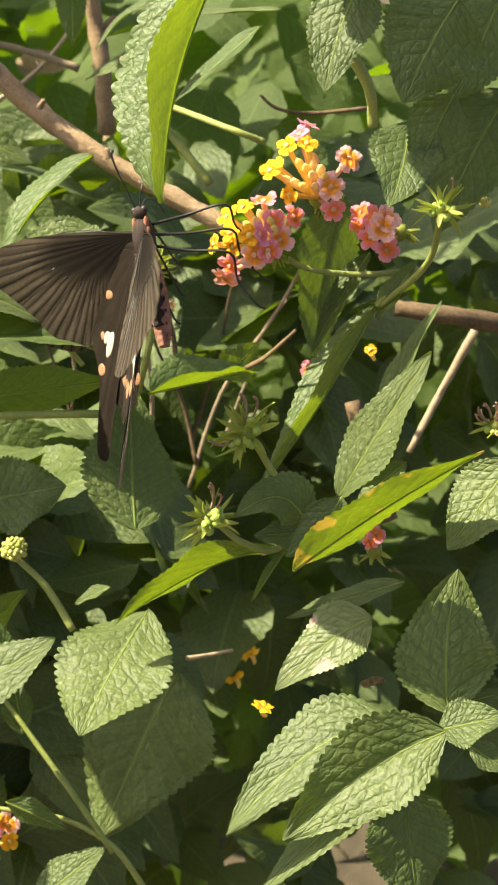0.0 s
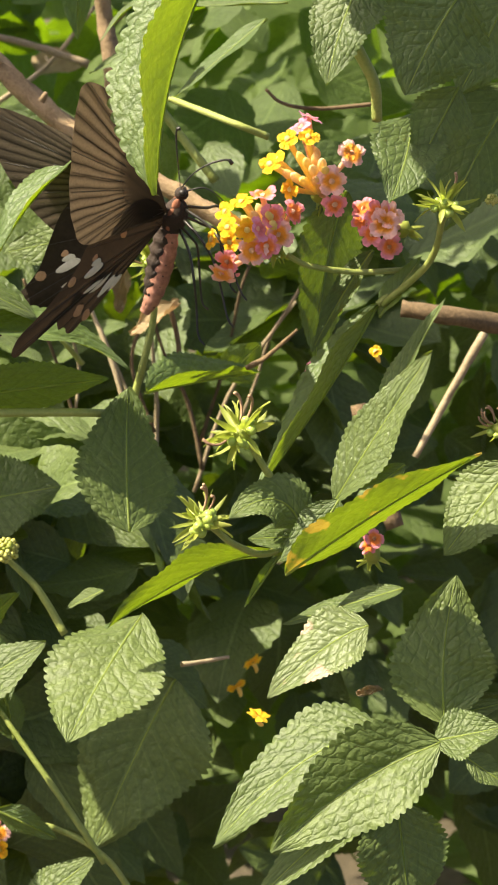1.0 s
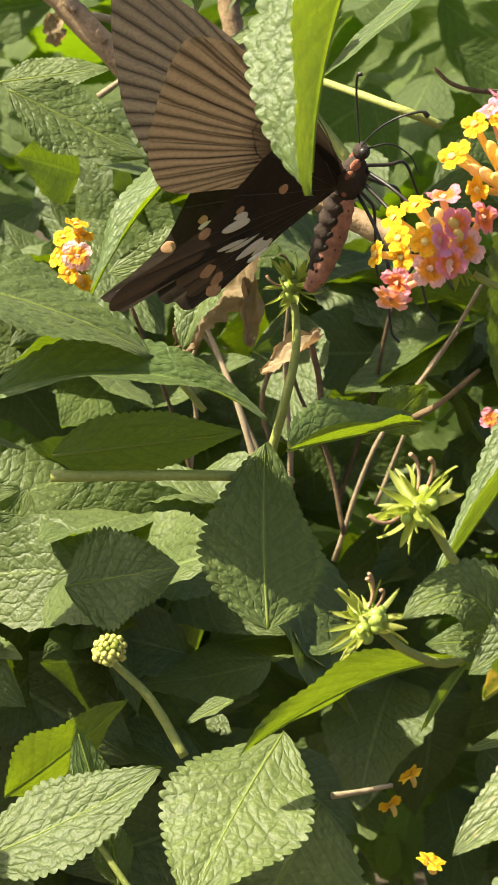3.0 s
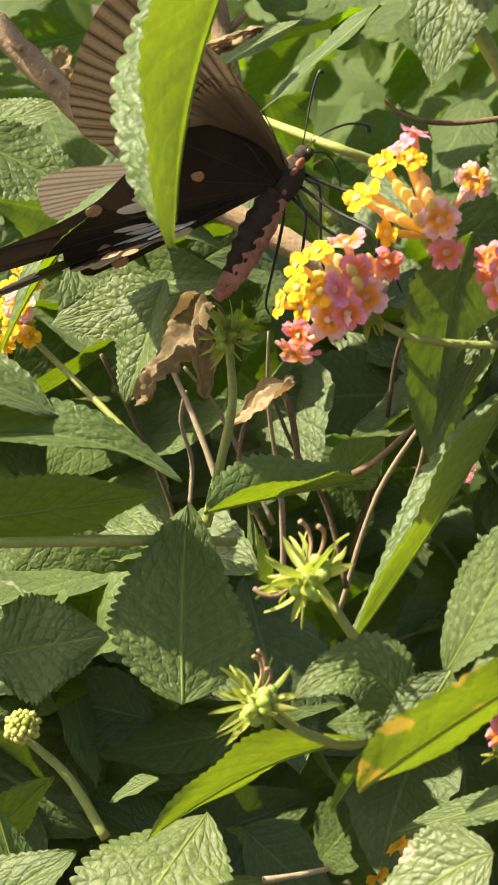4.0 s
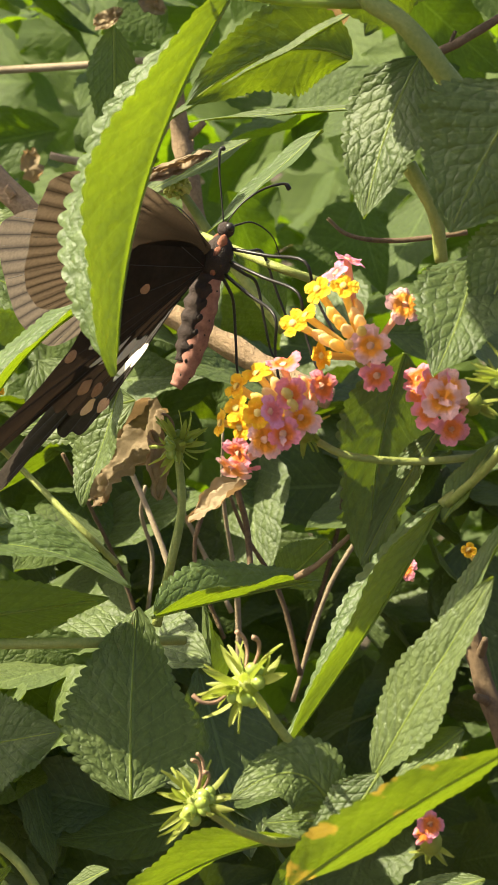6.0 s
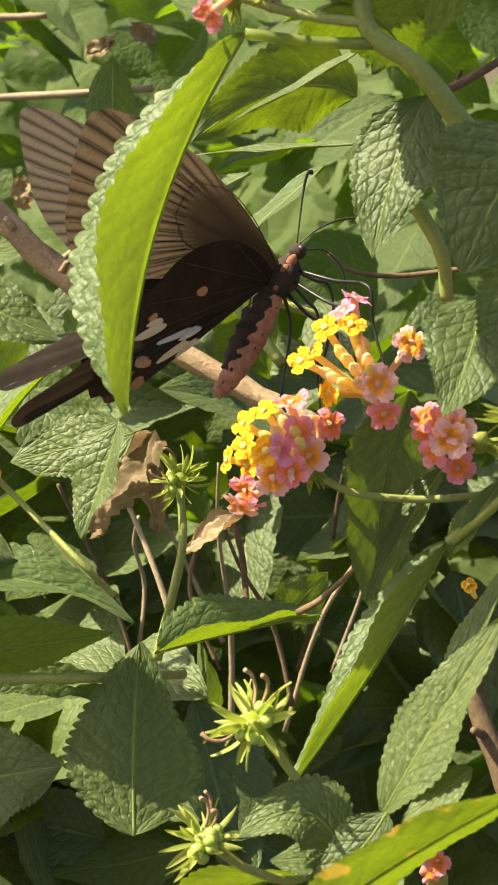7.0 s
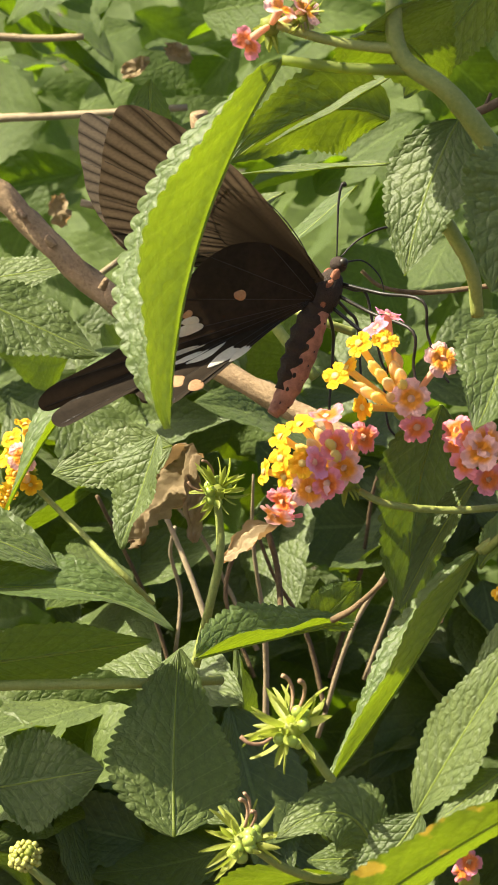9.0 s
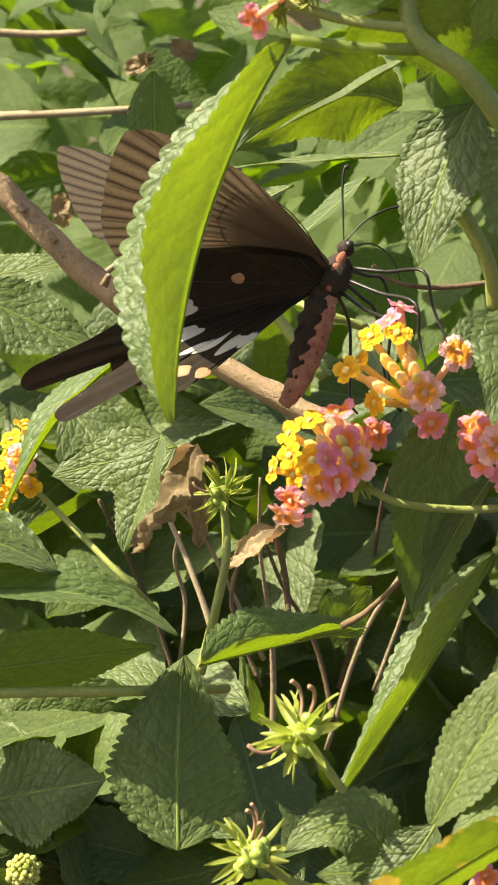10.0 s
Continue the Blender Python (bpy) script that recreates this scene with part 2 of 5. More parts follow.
BERRY = plain_material("green_berry", (0.20, 0.29, 0.04), (0.36, 0.44, 0.09), 0.35, 300.0, 0.0)


# ---- building blocks ----
def part(name, bm, material, parent=None, label="", smooth=True):
    me = bpy.data.meshes.new(name)
    bm.to_mesh(me)
    bm.free()
    me.materials.append(material)
    if smooth:
        me.polygons.foreach_set("use_smooth", [True] * len(me.polygons))
    ob = new(name, me)
    if parent:
        ob.parent = parent
    return tagged(ob, label)


def share(name, me, parent, m, label=""):
    """Another object on the same mesh."""
    ob = new(name, me)
    ob.parent = parent
    ob.matrix_basis = m
    return tagged(ob, label)


def thing(name, label, category, group="", kind="", at=(0, 0, 0)):
    ob = new(name)
    ob.location = at
    return tagged(ob, label, category, group, kind)


def smooth_path(points, n):
    """Catmull-Rom through the points, n steps a span."""
    p = [Vector(v) for v in points]
    p = [p[0] * 2 - p[1]] + p + [p[-1] * 2 - p[-2]]
    out = []
    for i in range(1, len(p) - 2):
        for k in range(n):
            t = k / n
            out.append(0.5 * ((2 * p[i]) + (p[i + 1] - p[i - 1]) * t + (2 * p[i - 1] - 5 * p[i] + 4 * p[i + 1] - p[i + 2]) * t * t
                              + (3 * p[i] - p[i - 1] - 3 * p[i + 1] + p[i + 2]) * t ** 3))
    out.append(p[-2])
    return out


def tube(bm, points, r0, r1, sides=10, n=6, rough=0.0, bulge=None):
    """A tapered, slightly knobbly stem along points."""
    path = smooth_path(points, n)
    side, rings = None, []
    for i, c in enumerate(path):
        d = (path[min(i + 1, len(path) - 1)] - path[max(i - 1, 0)]).normalized()
        if side is None:
            side = d.orthogonal().normalized()
        side = (side - d * side.dot(d)).normalized()
        up = d.cross(side)
        f = i / (len(path) - 1)
        r = r0 + (r1 - r0) * f
        if bulge:
            r *= bulge(f)
        ring = []
        for k in range(sides):
            a = 2 * math.pi * k / sides
            rr = r * (1 + rough * (noise.noise(c * 300 + Vector((k * 1.7, 0, 0)))))
            ring.append(bm.verts.new(c + side * math.cos(a) * rr + up * math.sin(a) * rr))
        rings.append(ring)
    for a, b in zip(rings, rings[1:]):
        for k in range(sides):
            bm.faces.new((a[k], a[(k + 1) % sides], b[(k + 1) % sides], b[k]))
    bm.faces.new(rings[0][::-1])
    bm.faces.new(rings[-1])
    return bm


def blade(base, mid, tip, half, normal, fold, seed, steps=132, cells=12, teeth=22, wide=0.42, quilt=1.0, wave=1.0):
    """A toothed, quilted leaf blade along a bent midrib; fold: degrees by which its halves rise towards the normal."""
    rng = random.Random(seed)
    base, mid, tip = Vector(base), Vector(mid), Vector(tip)
    ctrl = 2 * mid - 0.5 * (base + tip)
    ph, ph2 = rng.uniform(0, 6.3), rng.uniform(0, 6.3)
    bm = bmesh.new()
    uvl = bm.loops.layers.uv.new("UVMap")
    nrm = Vector(normal).normalized()
    rows, coords = [], {}
    for i in range(steps + 1):
        u = i / steps
        c = base * (1 - u) ** 2 + ctrl * 2 * u * (1 - u) + tip * u * u
        d = ((ctrl - base) * (1 - u) + (tip - ctrl) * u).normalized()
        n = (nrm - d * nrm.dot(d)).normalized()
        s = d.cross(n)
        # ovate outline, widest at "wide", drawn out to a point
        if u < wide:
            w = math.sin(0.5 * math.pi * (u / wide)) ** 0.72
        else:
            v = (u - wide) / (1 - wide)
            w = math.cos(0.5 * math.pi * v) ** 0.92 * (1 - 0.13 * math.sin(math.pi * v))
        row = []
        for j in range(-cells, cells + 1):
            a = j / cells
            side_seed = ph if a > 0 else ph2
            tooth = abs(math.sin(math.pi * (u * teeth) + side_seed))
            edge = 1 + 0.10 * (tooth ** 0.7 - 0.6) * (1 if u < 0.97 else 0)
            edge += 0.05 * noise.noise((u * 6, side_seed, 3.0))
            r = half * w * abs(a) * (1 + (edge - 1) * abs(a) ** 3)
            ang = radians(fold) * (1 - 0.15 * abs(a))
            out = s * (math.copysign(1, a) if a else 0) * math.cos(ang) + n * math.sin(ang)
            p = c + out * r
            # pillows between the side veins
            q = u * 9.0 - abs(a) ** 0.85 * 2.3 + 0.9 * noise.noise((u * 7, a * 4, side_seed))
            saw = abs((q % 1.0) - 0.5) * 2
            cross = abs(((abs(a) * 4.0 + 0.25 * math.sin(q * 3.1)) % 1.0) - 0.5) * 2
            lift = (1 - saw ** 3.0) * min(1.0, abs(a) * 5) * (1 - 0.45 * cross ** 4)
            up = n * math.cos(ang) - s * (math.copysign(1, a) if a else 0) * math.sin(ang)
            p += up * quilt * 0.055 * half * lift * min(1.0, w * 1.6)
            p += up * wave * half * (0.07 * abs(a) ** 2 * math.sin(u * 13 + side_seed) + 0.10 * abs(a) * noise.noise((u * 3, a * 1.5 + side_seed, 0.5)))
            row.append(bm.verts.new(p))
            coords[row[-1]] = (a, u)
        rows.append(row)
    for r0, r1 in zip(rows, rows[1:]):
        for k in range(2 * cells):
            f = bm.faces.new((r0[k], r0[k + 1], r1[k + 1], r1[k]))
            for lp in f.loops:
                lp[uvl].uv = coords[lp.vert]
    return bm


def leaf(parent, base, mid, tip, half, normal, fold, seed, material=None, label="", petiole=None, wide=0.40, quilt=0.34):
    """One leaf: a blade with its raised midrib, and a stalk where it has one."""
    ob = part("leaf", blade(base, mid, tip, half, normal, fold, seed, wide=wide, quilt=0.3 if material in (LEAF_FRESH, LEAF_BLOTCH) else quilt), material or LEAF, parent, label)
    base, mid, tip = Vector(base), Vector(mid), Vector(tip)
    n = Vector(normal).normalized()
    ctrl = 2 * mid - 0.5 * (base + tip)
    bm = tube(bmesh.new(), [base * (1 - u) ** 2 + ctrl * 2 * u * (1 - u) + tip * u * u - n * 0.0001 for u in (0.0, 0.2, 0.4, 0.6, 0.8, 0.94)],
              0.00034, 0.00014, 6, 4)
    if petiole:
        tube(bm, [petiole, (Vector(petiole) + base) / 2 + Vector((0, 0, -0.0006)), base], 0.0011, 0.0009, 7, 5)
    part("midrib", bm, MIDRIB, ob)
    return ob


def stem(parent, points, r0, r1, material=None, name="stem", label="", rough=0.12, sides=12, bulge=None):
    return part(name, tube(bmesh.new(), points, r0, r1, sides, 8, rough, bulge), material or STEM, parent, label)



# ---- flower parts ----
def corona_mesh(name, material, lobes, seed):
    """The flared face of a floret, 1 across, with rounded lobes."""
    rng = random.Random(seed)
    bm = bmesh.new()
    n, rings = 40, 6
    ph = rng.uniform(0, 6.3)
    size = [rng.uniform(0.85, 1.15) for _ in range(lobes)]
    tilt = [rng.uniform(-0.16, 0.20) for _ in range(lobes)]
    prev = None
    for r in range(rings + 1):
        f = r / rings
        row = []
        for k in range(n):
            a = 2 * math.pi * k / n
            c = (a / (2 * math.pi) * lobes) % 1.0
            i = int(a / (2 * math.pi) * lobes) % lobes
            lobe = math.sin(math.pi * c) ** 0.36
            edge = (0.37 + 0.18 * lobe * size[i]) * (1 + 0.05 * math.sin(a * 17 + ph))
            rad = 0.07 + (edge - 0.07) * f
            z = -0.09 * (1 - f) ** 3 + lobe * f * f * (tilt[i] - 0.05) + 0.05 * f * math.sin(a * 5 + ph) - 0.05 * f * f * (1 - lobe)
            row.append(bm.verts.new((math.cos(a + ph) * rad, math.sin(a + ph) * rad, z)))
        if prev:
            for k in range(n):
                bm.faces.new((prev[k], prev[(k + 1) % n], row[(k + 1) % n], row[k]))
        prev = row
    me = bpy.data.meshes.new(name)
    bm.to_mesh(me)
    bm.free()
    me.materials.append(material)
    me.polygons.foreach_set("use_smooth", [True] * len(me.polygons))
    return me


CORONAS = {
    "y": [corona_mesh("yellow_floret", YELLOW, 4, 10 + i) for i in range(3)],
    "p": [corona_mesh("pale_floret", PALE_PINK, 4 + i % 2, 20 + i) for i in range(4)],
    "l": [corona_mesh("lilac_floret", LILAC, 4, 40 + i) for i in range(2)],
    "k": [corona_mesh("pink_floret", PINK, 4 + i % 2, 30 + i) for i in range(4)],
}


def floret(head, heart, place, kind, size, seed, facing=None):
    """A floret of a flower head: its face at place, its tube running back to the heart."""
    rng = random.Random(seed)
    heart, place = Vector(heart), Vector(place)
    d = Vector(facing).normalized() if facing else (place - heart).normalized()
    q = d.to_track_quat("Z", "Y").to_matrix().to_4x4()
    me = rng.choice(CORONAS[kind])
    ob = share("floret", me, head, Matrix.Translation(place) @ q @ Matrix.Rotation(rng.uniform(0, 6.3), 4, "Z") @ Matrix.Scale(size, 4))
    neck = place - d * size * 0.10
    bm = tube(bmesh.new(), [heart, heart.lerp(neck, 0.5) + (heart.lerp(neck, 0.5) - neck) * 0.05 - d * 0.0008, neck - d * size * 0.1, neck],
              0.00042, 0.00068, 8, 5, 0.0, lambda f: 1 + 0.25 * math.sin(f * 3.0))
    part("floret_tube", bm, TUBE_Y if kind == "y" else TUBE_P, head)
    return ob


def closed_bud(head, heart, place, seed):
    """An unopened floret: a club-shaped tube."""
    heart, place = Vector(heart), Vector(place)
    bm = tube(bmesh.new(), [heart, heart.lerp(place, 0.55) + Vector((0.0003, 0, -0.0003)), place], 0.00042, 0.00082, 8, 7, 0.05,
              lambda f: 1.0 if f < 0.72 else 1.45 - 1.1 * max(0, f - 0.9) / 0.1)
    part("floret_bud", bm, PEACH if seed % 3 else TUBE_Y, head)


def bract_bm(bm, root, d, length, width, bend):
    """A pointed, keeled green bract."""
    d = d.normalized()
    s = d.orthogonal().normalized()
    s = (Matrix.Rotation(bend * 9, 3, d) @ s)
    n = d.cross(s)
    rows = []
    for i in range(8):
        f = i / 7
        c = root + d * length * f + n * bend * length * f * f
        w = width * (math.sin(math.pi * min(1, 0.18 + 0.82 * f)) ** 0.7) if i < 7 else 0.00005
        rows.append([bm.verts.new(c + s * w * a + n * width * 0.5 * abs(a)) for a in (-1, 0, 1)])
    for a, b in zip(rows, rows[1:]):
        for k in range(2):
            bm.faces.new((a[k], a[k + 1], b[k + 1], b[k]))


def seed_head(center, axis, size, seed, label, bracts=34, berries=12, withered=3):
    """A spent flower head: green berries among pointed bracts, with a few withered florets."""
    rng = random.Random(seed)
    ob = thing("seed_head", label, "seed head", "seed heads", at=center)
    axis = Vector(axis).normalized()
    bm = bmesh.new()
    bmesh.ops.create_icosphere(bm, subdivisions=2, radius=size * 0.24)
    for v in bm.verts:
        v.co *= 1 + 0.25 * noise.noise(v.co * 900)
    part("core", bm, BRACT, ob)

    def spread(lo, hi):
        while True:
            v = Vector([rng.gauss(0, 1) for _ in range(3)]).normalized()
            if lo < v.dot(axis) < hi:
                return v
    for i in range(berries):
        v = spread(-0.45, 0.65)
        bm = bmesh.new()
        bmesh.ops.create_uvsphere(bm, u_segments=12, v_segments=8, radius=size * rng.uniform(0.10, 0.15))
        for w in bm.verts:
            w.co = w.co + v * size * 0.33
        part("berry", bm, BERRY, ob)
    for i in range(bracts):
        v = spread(-0.6, 1.0)
        bm = bmesh.new()
        bract_bm(bm, v * size * 0.25, v, size * rng.uniform(0.40, 0.78), size * rng.uniform(0.05, 0.09), rng.uniform(-0.5, 0.5))
        part("bract", bm, BRACT, ob)
    for i in range(withered):
        v = (spread(0.2, 1.0) + Vector((-0.3, 0, 0.3))).normalized()
        w = v.orthogonal() * size * 0.12
        bm = tube(bmesh.new(), [v * size * 0.3, v * size * 0.6 + w * 0.5, v * size * 0.85, v * size * 0.95 - w], size * 0.025, size * 0.042, 6, 4, 0.4)
        part("withered_floret", bm, BROWN, ob, "brown withered floret")
    return ob


def bud_head(center, size, seed, label):
    """A tight knob of unopened buds."""
    rng = random.Random(seed)
    ob = thing("bud_head", label, "flower bud", "bud heads", at=center)
    for i in range(60):
        f = (i + 0.5) / 60
        z = 1 - 1.7 * f
        a = i * 2.399
        v = Vector((math.cos(a) * math.sqrt(1 - z * z), math.sin(a) * math.sqrt(1 - z * z), z))
        bm = bmesh.new()
        bmesh.ops.create_uvsphere(bm, u_segments=8, v_segments=6, radius=size * rng.uniform(0.10, 0.20))
        for w in bm.verts:
            w.co = w.co * (1 + 0.3 * noise.noise(w.co * 2000 + v)) + v * size * rng.uniform(0.66, 0.68) * (1 + 0.25 * noise.noise(v * 2.2))
        part("bud", bm, BUD if i % 5 else BRACT, ob)
    return ob


def flower_head(label, heart, bracts=9, seed=1, down=(0.6, 0.1, -0.6)):
    """The green heart of a flower head; its florets are added to it."""
    ob = thing("flower_head", label, "flower", "lantana flower heads")
    rng = random.Random(seed)
    heart = Vector(heart)
    bm = bmesh.new()
    bmesh.ops.create_icosphere(bm, subdivisions=2, radius=0.0020)
    for v in bm.verts:
        v.co = heart + v.co * (1 + 0.3 * noise.noise(v.co * 900))
    part("receptacle", bm, BRACT, ob)
    for i in range(bracts):
        v = (Vector(down).normalized() + 0.9 * Vector([rng.gauss(0, 0.6) for _ in range(3)])).normalized()
        bm = bmesh.new()
        bract_bm(bm, heart, v, rng.uniform(0.004, 0.006), 0.0007, rng.uniform(-0.3, 0.3))
        part("bract", bm, BRACT, ob)
    return ob


# ---- the butterfly ----
def wing_material(name):
    """Smoky brown wing with black rays along the veins, black towards the root. UV: x round the margin, y from root to edge."""
    mat, nt, bsdf, out = shader(name)
    uv = nt.nodes.new("ShaderNodeUVMap")
    sep = nt.nodes.new("ShaderNodeSeparateXYZ")
    nt.links.new(uv.outputs[0], sep.inputs[0])
    coord = nt.nodes.new("ShaderNodeTexCoord")
    fine = node(nt, "TexNoise", Scale=1500.0, Detail=4.0)
    nt.links.new(coord.outputs["Object"], fine.inputs["Vector"])
    place = nt.nodes.new("ShaderNodeSeparateXYZ")
    nt.links.new(coord.outputs["Object"], place.inputs[0])
    # dark stripes fan out from the cell in the middle of the wing
    dx = math_node(nt, "SUBTRACT", place.outputs[0], 0.009)
    dy = math_node(nt, "SUBTRACT", place.outputs[1], 0.0025)
    ang = math_node(nt, "ARCTAN2", dy, dx)
    wob = node(nt, "TexNoise", Scale=90.0, Detail=2.0)
    nt.links.new(coord.outputs["Object"], wob.inputs["Vector"])
    ang = math_node(nt, "ADD", ang, math_node(nt, "MULTIPLY", math_node(nt, "SUBTRACT", wob.outputs[0], 0.5), 0.035))
    ray = math_node(nt, "ABSOLUTE", math_node(nt, "SINE", math_node(nt, "MULTIPLY", ang, 43.0)))
    ray = math_node(nt, "POWER", ray, 0.7)
    reach = math_node(nt, "SQRT", math_node(nt, "ADD", math_node(nt, "MULTIPLY", dx, dx), math_node(nt, "MULTIPLY", math_node(nt, "MULTIPLY", dy, dy), 5.0)))
    far = nt.nodes.new("ShaderNodeMapRange")
    far.inputs[1].default_value, far.inputs[2].default_value = 0.016, 0.024
    nt.links.new(reach, far.inputs[0])
    cell = math_node(nt, "ABSOLUTE", math_node(nt, "SINE", math_node(nt, "MULTIPLY", math_node(nt, "ARCTAN2", place.outputs[1], place.outputs[0]), 15.0)))
    cell = math_node(nt, "MULTIPLY", math_node(nt, "POWER", cell, 0.4), 0.22)
    mixed = nt.nodes.new("ShaderNodeMix")
    nt.links.new(far.outputs[0], mixed.inputs[0])
    nt.links.new(cell, mixed.inputs[2])
    nt.links.new(ray, mixed.inputs[3])
    # black root, widened to take in the shade over the inner wing
    root = nt.nodes.new("ShaderNodeMapRange")
    root.inputs[1].default_value, root.inputs[2].default_value = 0.22, 0.60
    nt.links.new(sep.outputs[1], root.inputs[0])
    light = math_node(nt, "MULTIPLY", mixed.outputs[0], root.outputs[0])
    light = math_node(nt, "MULTIPLY", light, math_node(nt, "ADD", math_node(nt, "MULTIPLY", fine.outputs[0], 0.9), 0.5))
    base = ramp(nt, light, [(0.0, (0.012, 0.009, 0.006)), (0.35, (0.050, 0.038, 0.025)), (1.0, (0.115, 0.089, 0.060))])
    nt.links.new(base, bsdf.inputs["Base Color"])
    bsdf.inputs["Roughness"].default_value = 0.75
    bsdf.inputs["Specular IOR Level"].default_value = 0.18
    bump = node(nt, "Bump", Strength=0.5, Distance=0.0002)
    nt.links.new(math_node(nt, "ADD", light, math_node(nt, "MULTIPLY", fine.outputs[0], 0.3)), bump.inputs["Height"])
    nt.links.new(bump.outputs[0], bsdf.inputs["Normal"])
    tr = nt.nodes.new("ShaderNodeBsdfTranslucent")
    nt.links.new(mix_color(nt, 1.0, base, (1.25, 1.14, 1.02), "MULTIPLY"), tr.inputs["Color"])
    mixer = node(nt, "MixShader", Fac=0.36)
    nt.links.new(bsdf.outputs[0], mixer.inputs[1])
    nt.links.new(tr.outputs[0], mixer.inputs[2])
    nt.links.new(mixer.outputs[0], out.inputs[0])
    return mat


FORE_WING = wing_material("forewing")
HIND_WING = plain_material("hindwing", (0.010, 0.0075, 0.005), (0.034, 0.025, 0.017), 0.8, 700.0, 0.0001, 0.15, (0.05, 0.032, 0.02), spec=0.12)
MM = 0.001


def margin_at(outline, s):
    p = s * (len(outline) - 1)
    i = min(int(p), len(outline) - 2)
    return Vector(outline[i]).lerp(Vector(outline[i + 1]), p - i)


def wing_mesh(name, outline, material, rays, parent, centre=None):
    """A wing as a fan from its root: x outward, y forward, with shallow pleats along the veins."""
    fine = [v.to_2d() for v in smooth_path([(x, y, 0) for x, y in outline], 5)]
    bm = bmesh.new()
    uvl = bm.loops.layers.uv.new("UVMap")
    cols, steps, coords = 150, 16, {}
    grid = []
    for i in range(cols + 1):
        s = i / cols
        b = margin_at(fine, s)
        col = []
        for j in range(steps + 1):
            f = j / steps
            z = 0.09 * f * math.cos(2 * math.pi * rays * s) + 1.6 * f * f * math.sin(2.4 * s + 0.4) * 0.6
            v = bm.verts.new((b.x * f * MM, b.y * f * MM, z * MM))
            coords[v] = (s, f)
            col.append(v)
        grid.append(col)
    for a, b in zip(grid, grid[1:]):
        for j in range(steps):
            if j == 0 and (a[0].co - b[0].co).length < 1e-9:
                f = bm.faces.new((a[0], b[1], a[1]))
            else:
                f = bm.faces.new((a[j], b[j], b[j + 1], a[j + 1]))
            for lp in f.loops:
                lp[uvl].uv = coords[lp.vert]
    ob = part(name, bm, material, parent)
    def on_wing(p):
        """A point of the wing's plane, in mm, raised onto its surface."""
        way = math.atan2(p.y, p.x)
        s = min((abs(math.atan2(b.y, b.x) - way), i) for i, b in enumerate(fine))[1] / (len(fine) - 1)
        f = min(1.0, p.length / max(margin_at(fine, s).length, 1e-6))
        return Vector((p.x, p.y, 0.10 + 0.96 * f * f * math.sin(2.4 * s + 0.4))) * MM
    for k in range(1, rays):
        b = margin_at(fine, 0.22 + 0.60 * k / rays if centre else k / rays)
        c = Vector(centre) if centre else Vector((0.0, 0.0))
        lo = 0.40 if centre else 0.04
        part("vein", tube(bmesh.new(), [on_wing(c.lerp(b, lo + (0.985 - lo) * f)) for f in (0.0, 0.3, 0.65, 1.0)], 0.00013, 0.00007, 5, 4), LEGS, ob)
    if centre:
        for line in ([(2, 0.5), (12, 5.5), (22, 8.2), (30, 6.5)], [(2, -0.5), (12, -3.5), (21, -5.0), (28, -1.0)], [(30, 6.5), (29.5, 3.5), (28, -1.0)], [(2, -1.2), (10, -6.5), (18, -12.0)]):
            part("vein", tube(bmesh.new(), [on_wing(Vector(p)) for p in line], 0.00013, 0.00009, 5, 5), LEGS, ob)
    return ob, fine


def scale_patch(wing, fine, s, f, length, width, material, name):
    """A patch of coloured scales, lying along a ray of the wing, seen from both sides."""
    b = margin_at(fine, s)
    a = math.atan2(b.y, b.x)
    z = 0.00096 * f * f * math.sin(2.4 * s + 0.4)
    bm = bmesh.new()
    bmesh.ops.create_uvsphere(bm, u_segments=18, v_segments=8, radius=1.0)
    for v in bm.verts:
        wob = 1 + 0.12 * noise.noise(v.co * 2 + Vector((s * 40, f * 9, 0)))
        x, y = v.co.x * length * 0.5 * wob, v.co.y * width * 0.5 * wob * (1 - 0.25 * v.co.x)
        v.co = Vector((b.x * f + x * math.cos(a) - y * math.sin(a), b.y * f + x * math.sin(a) + y * math.cos(a), 0)) * MM + Vector((0, 0, z + v.co.z * 0.00013))
    part(name, bm, material, wing)


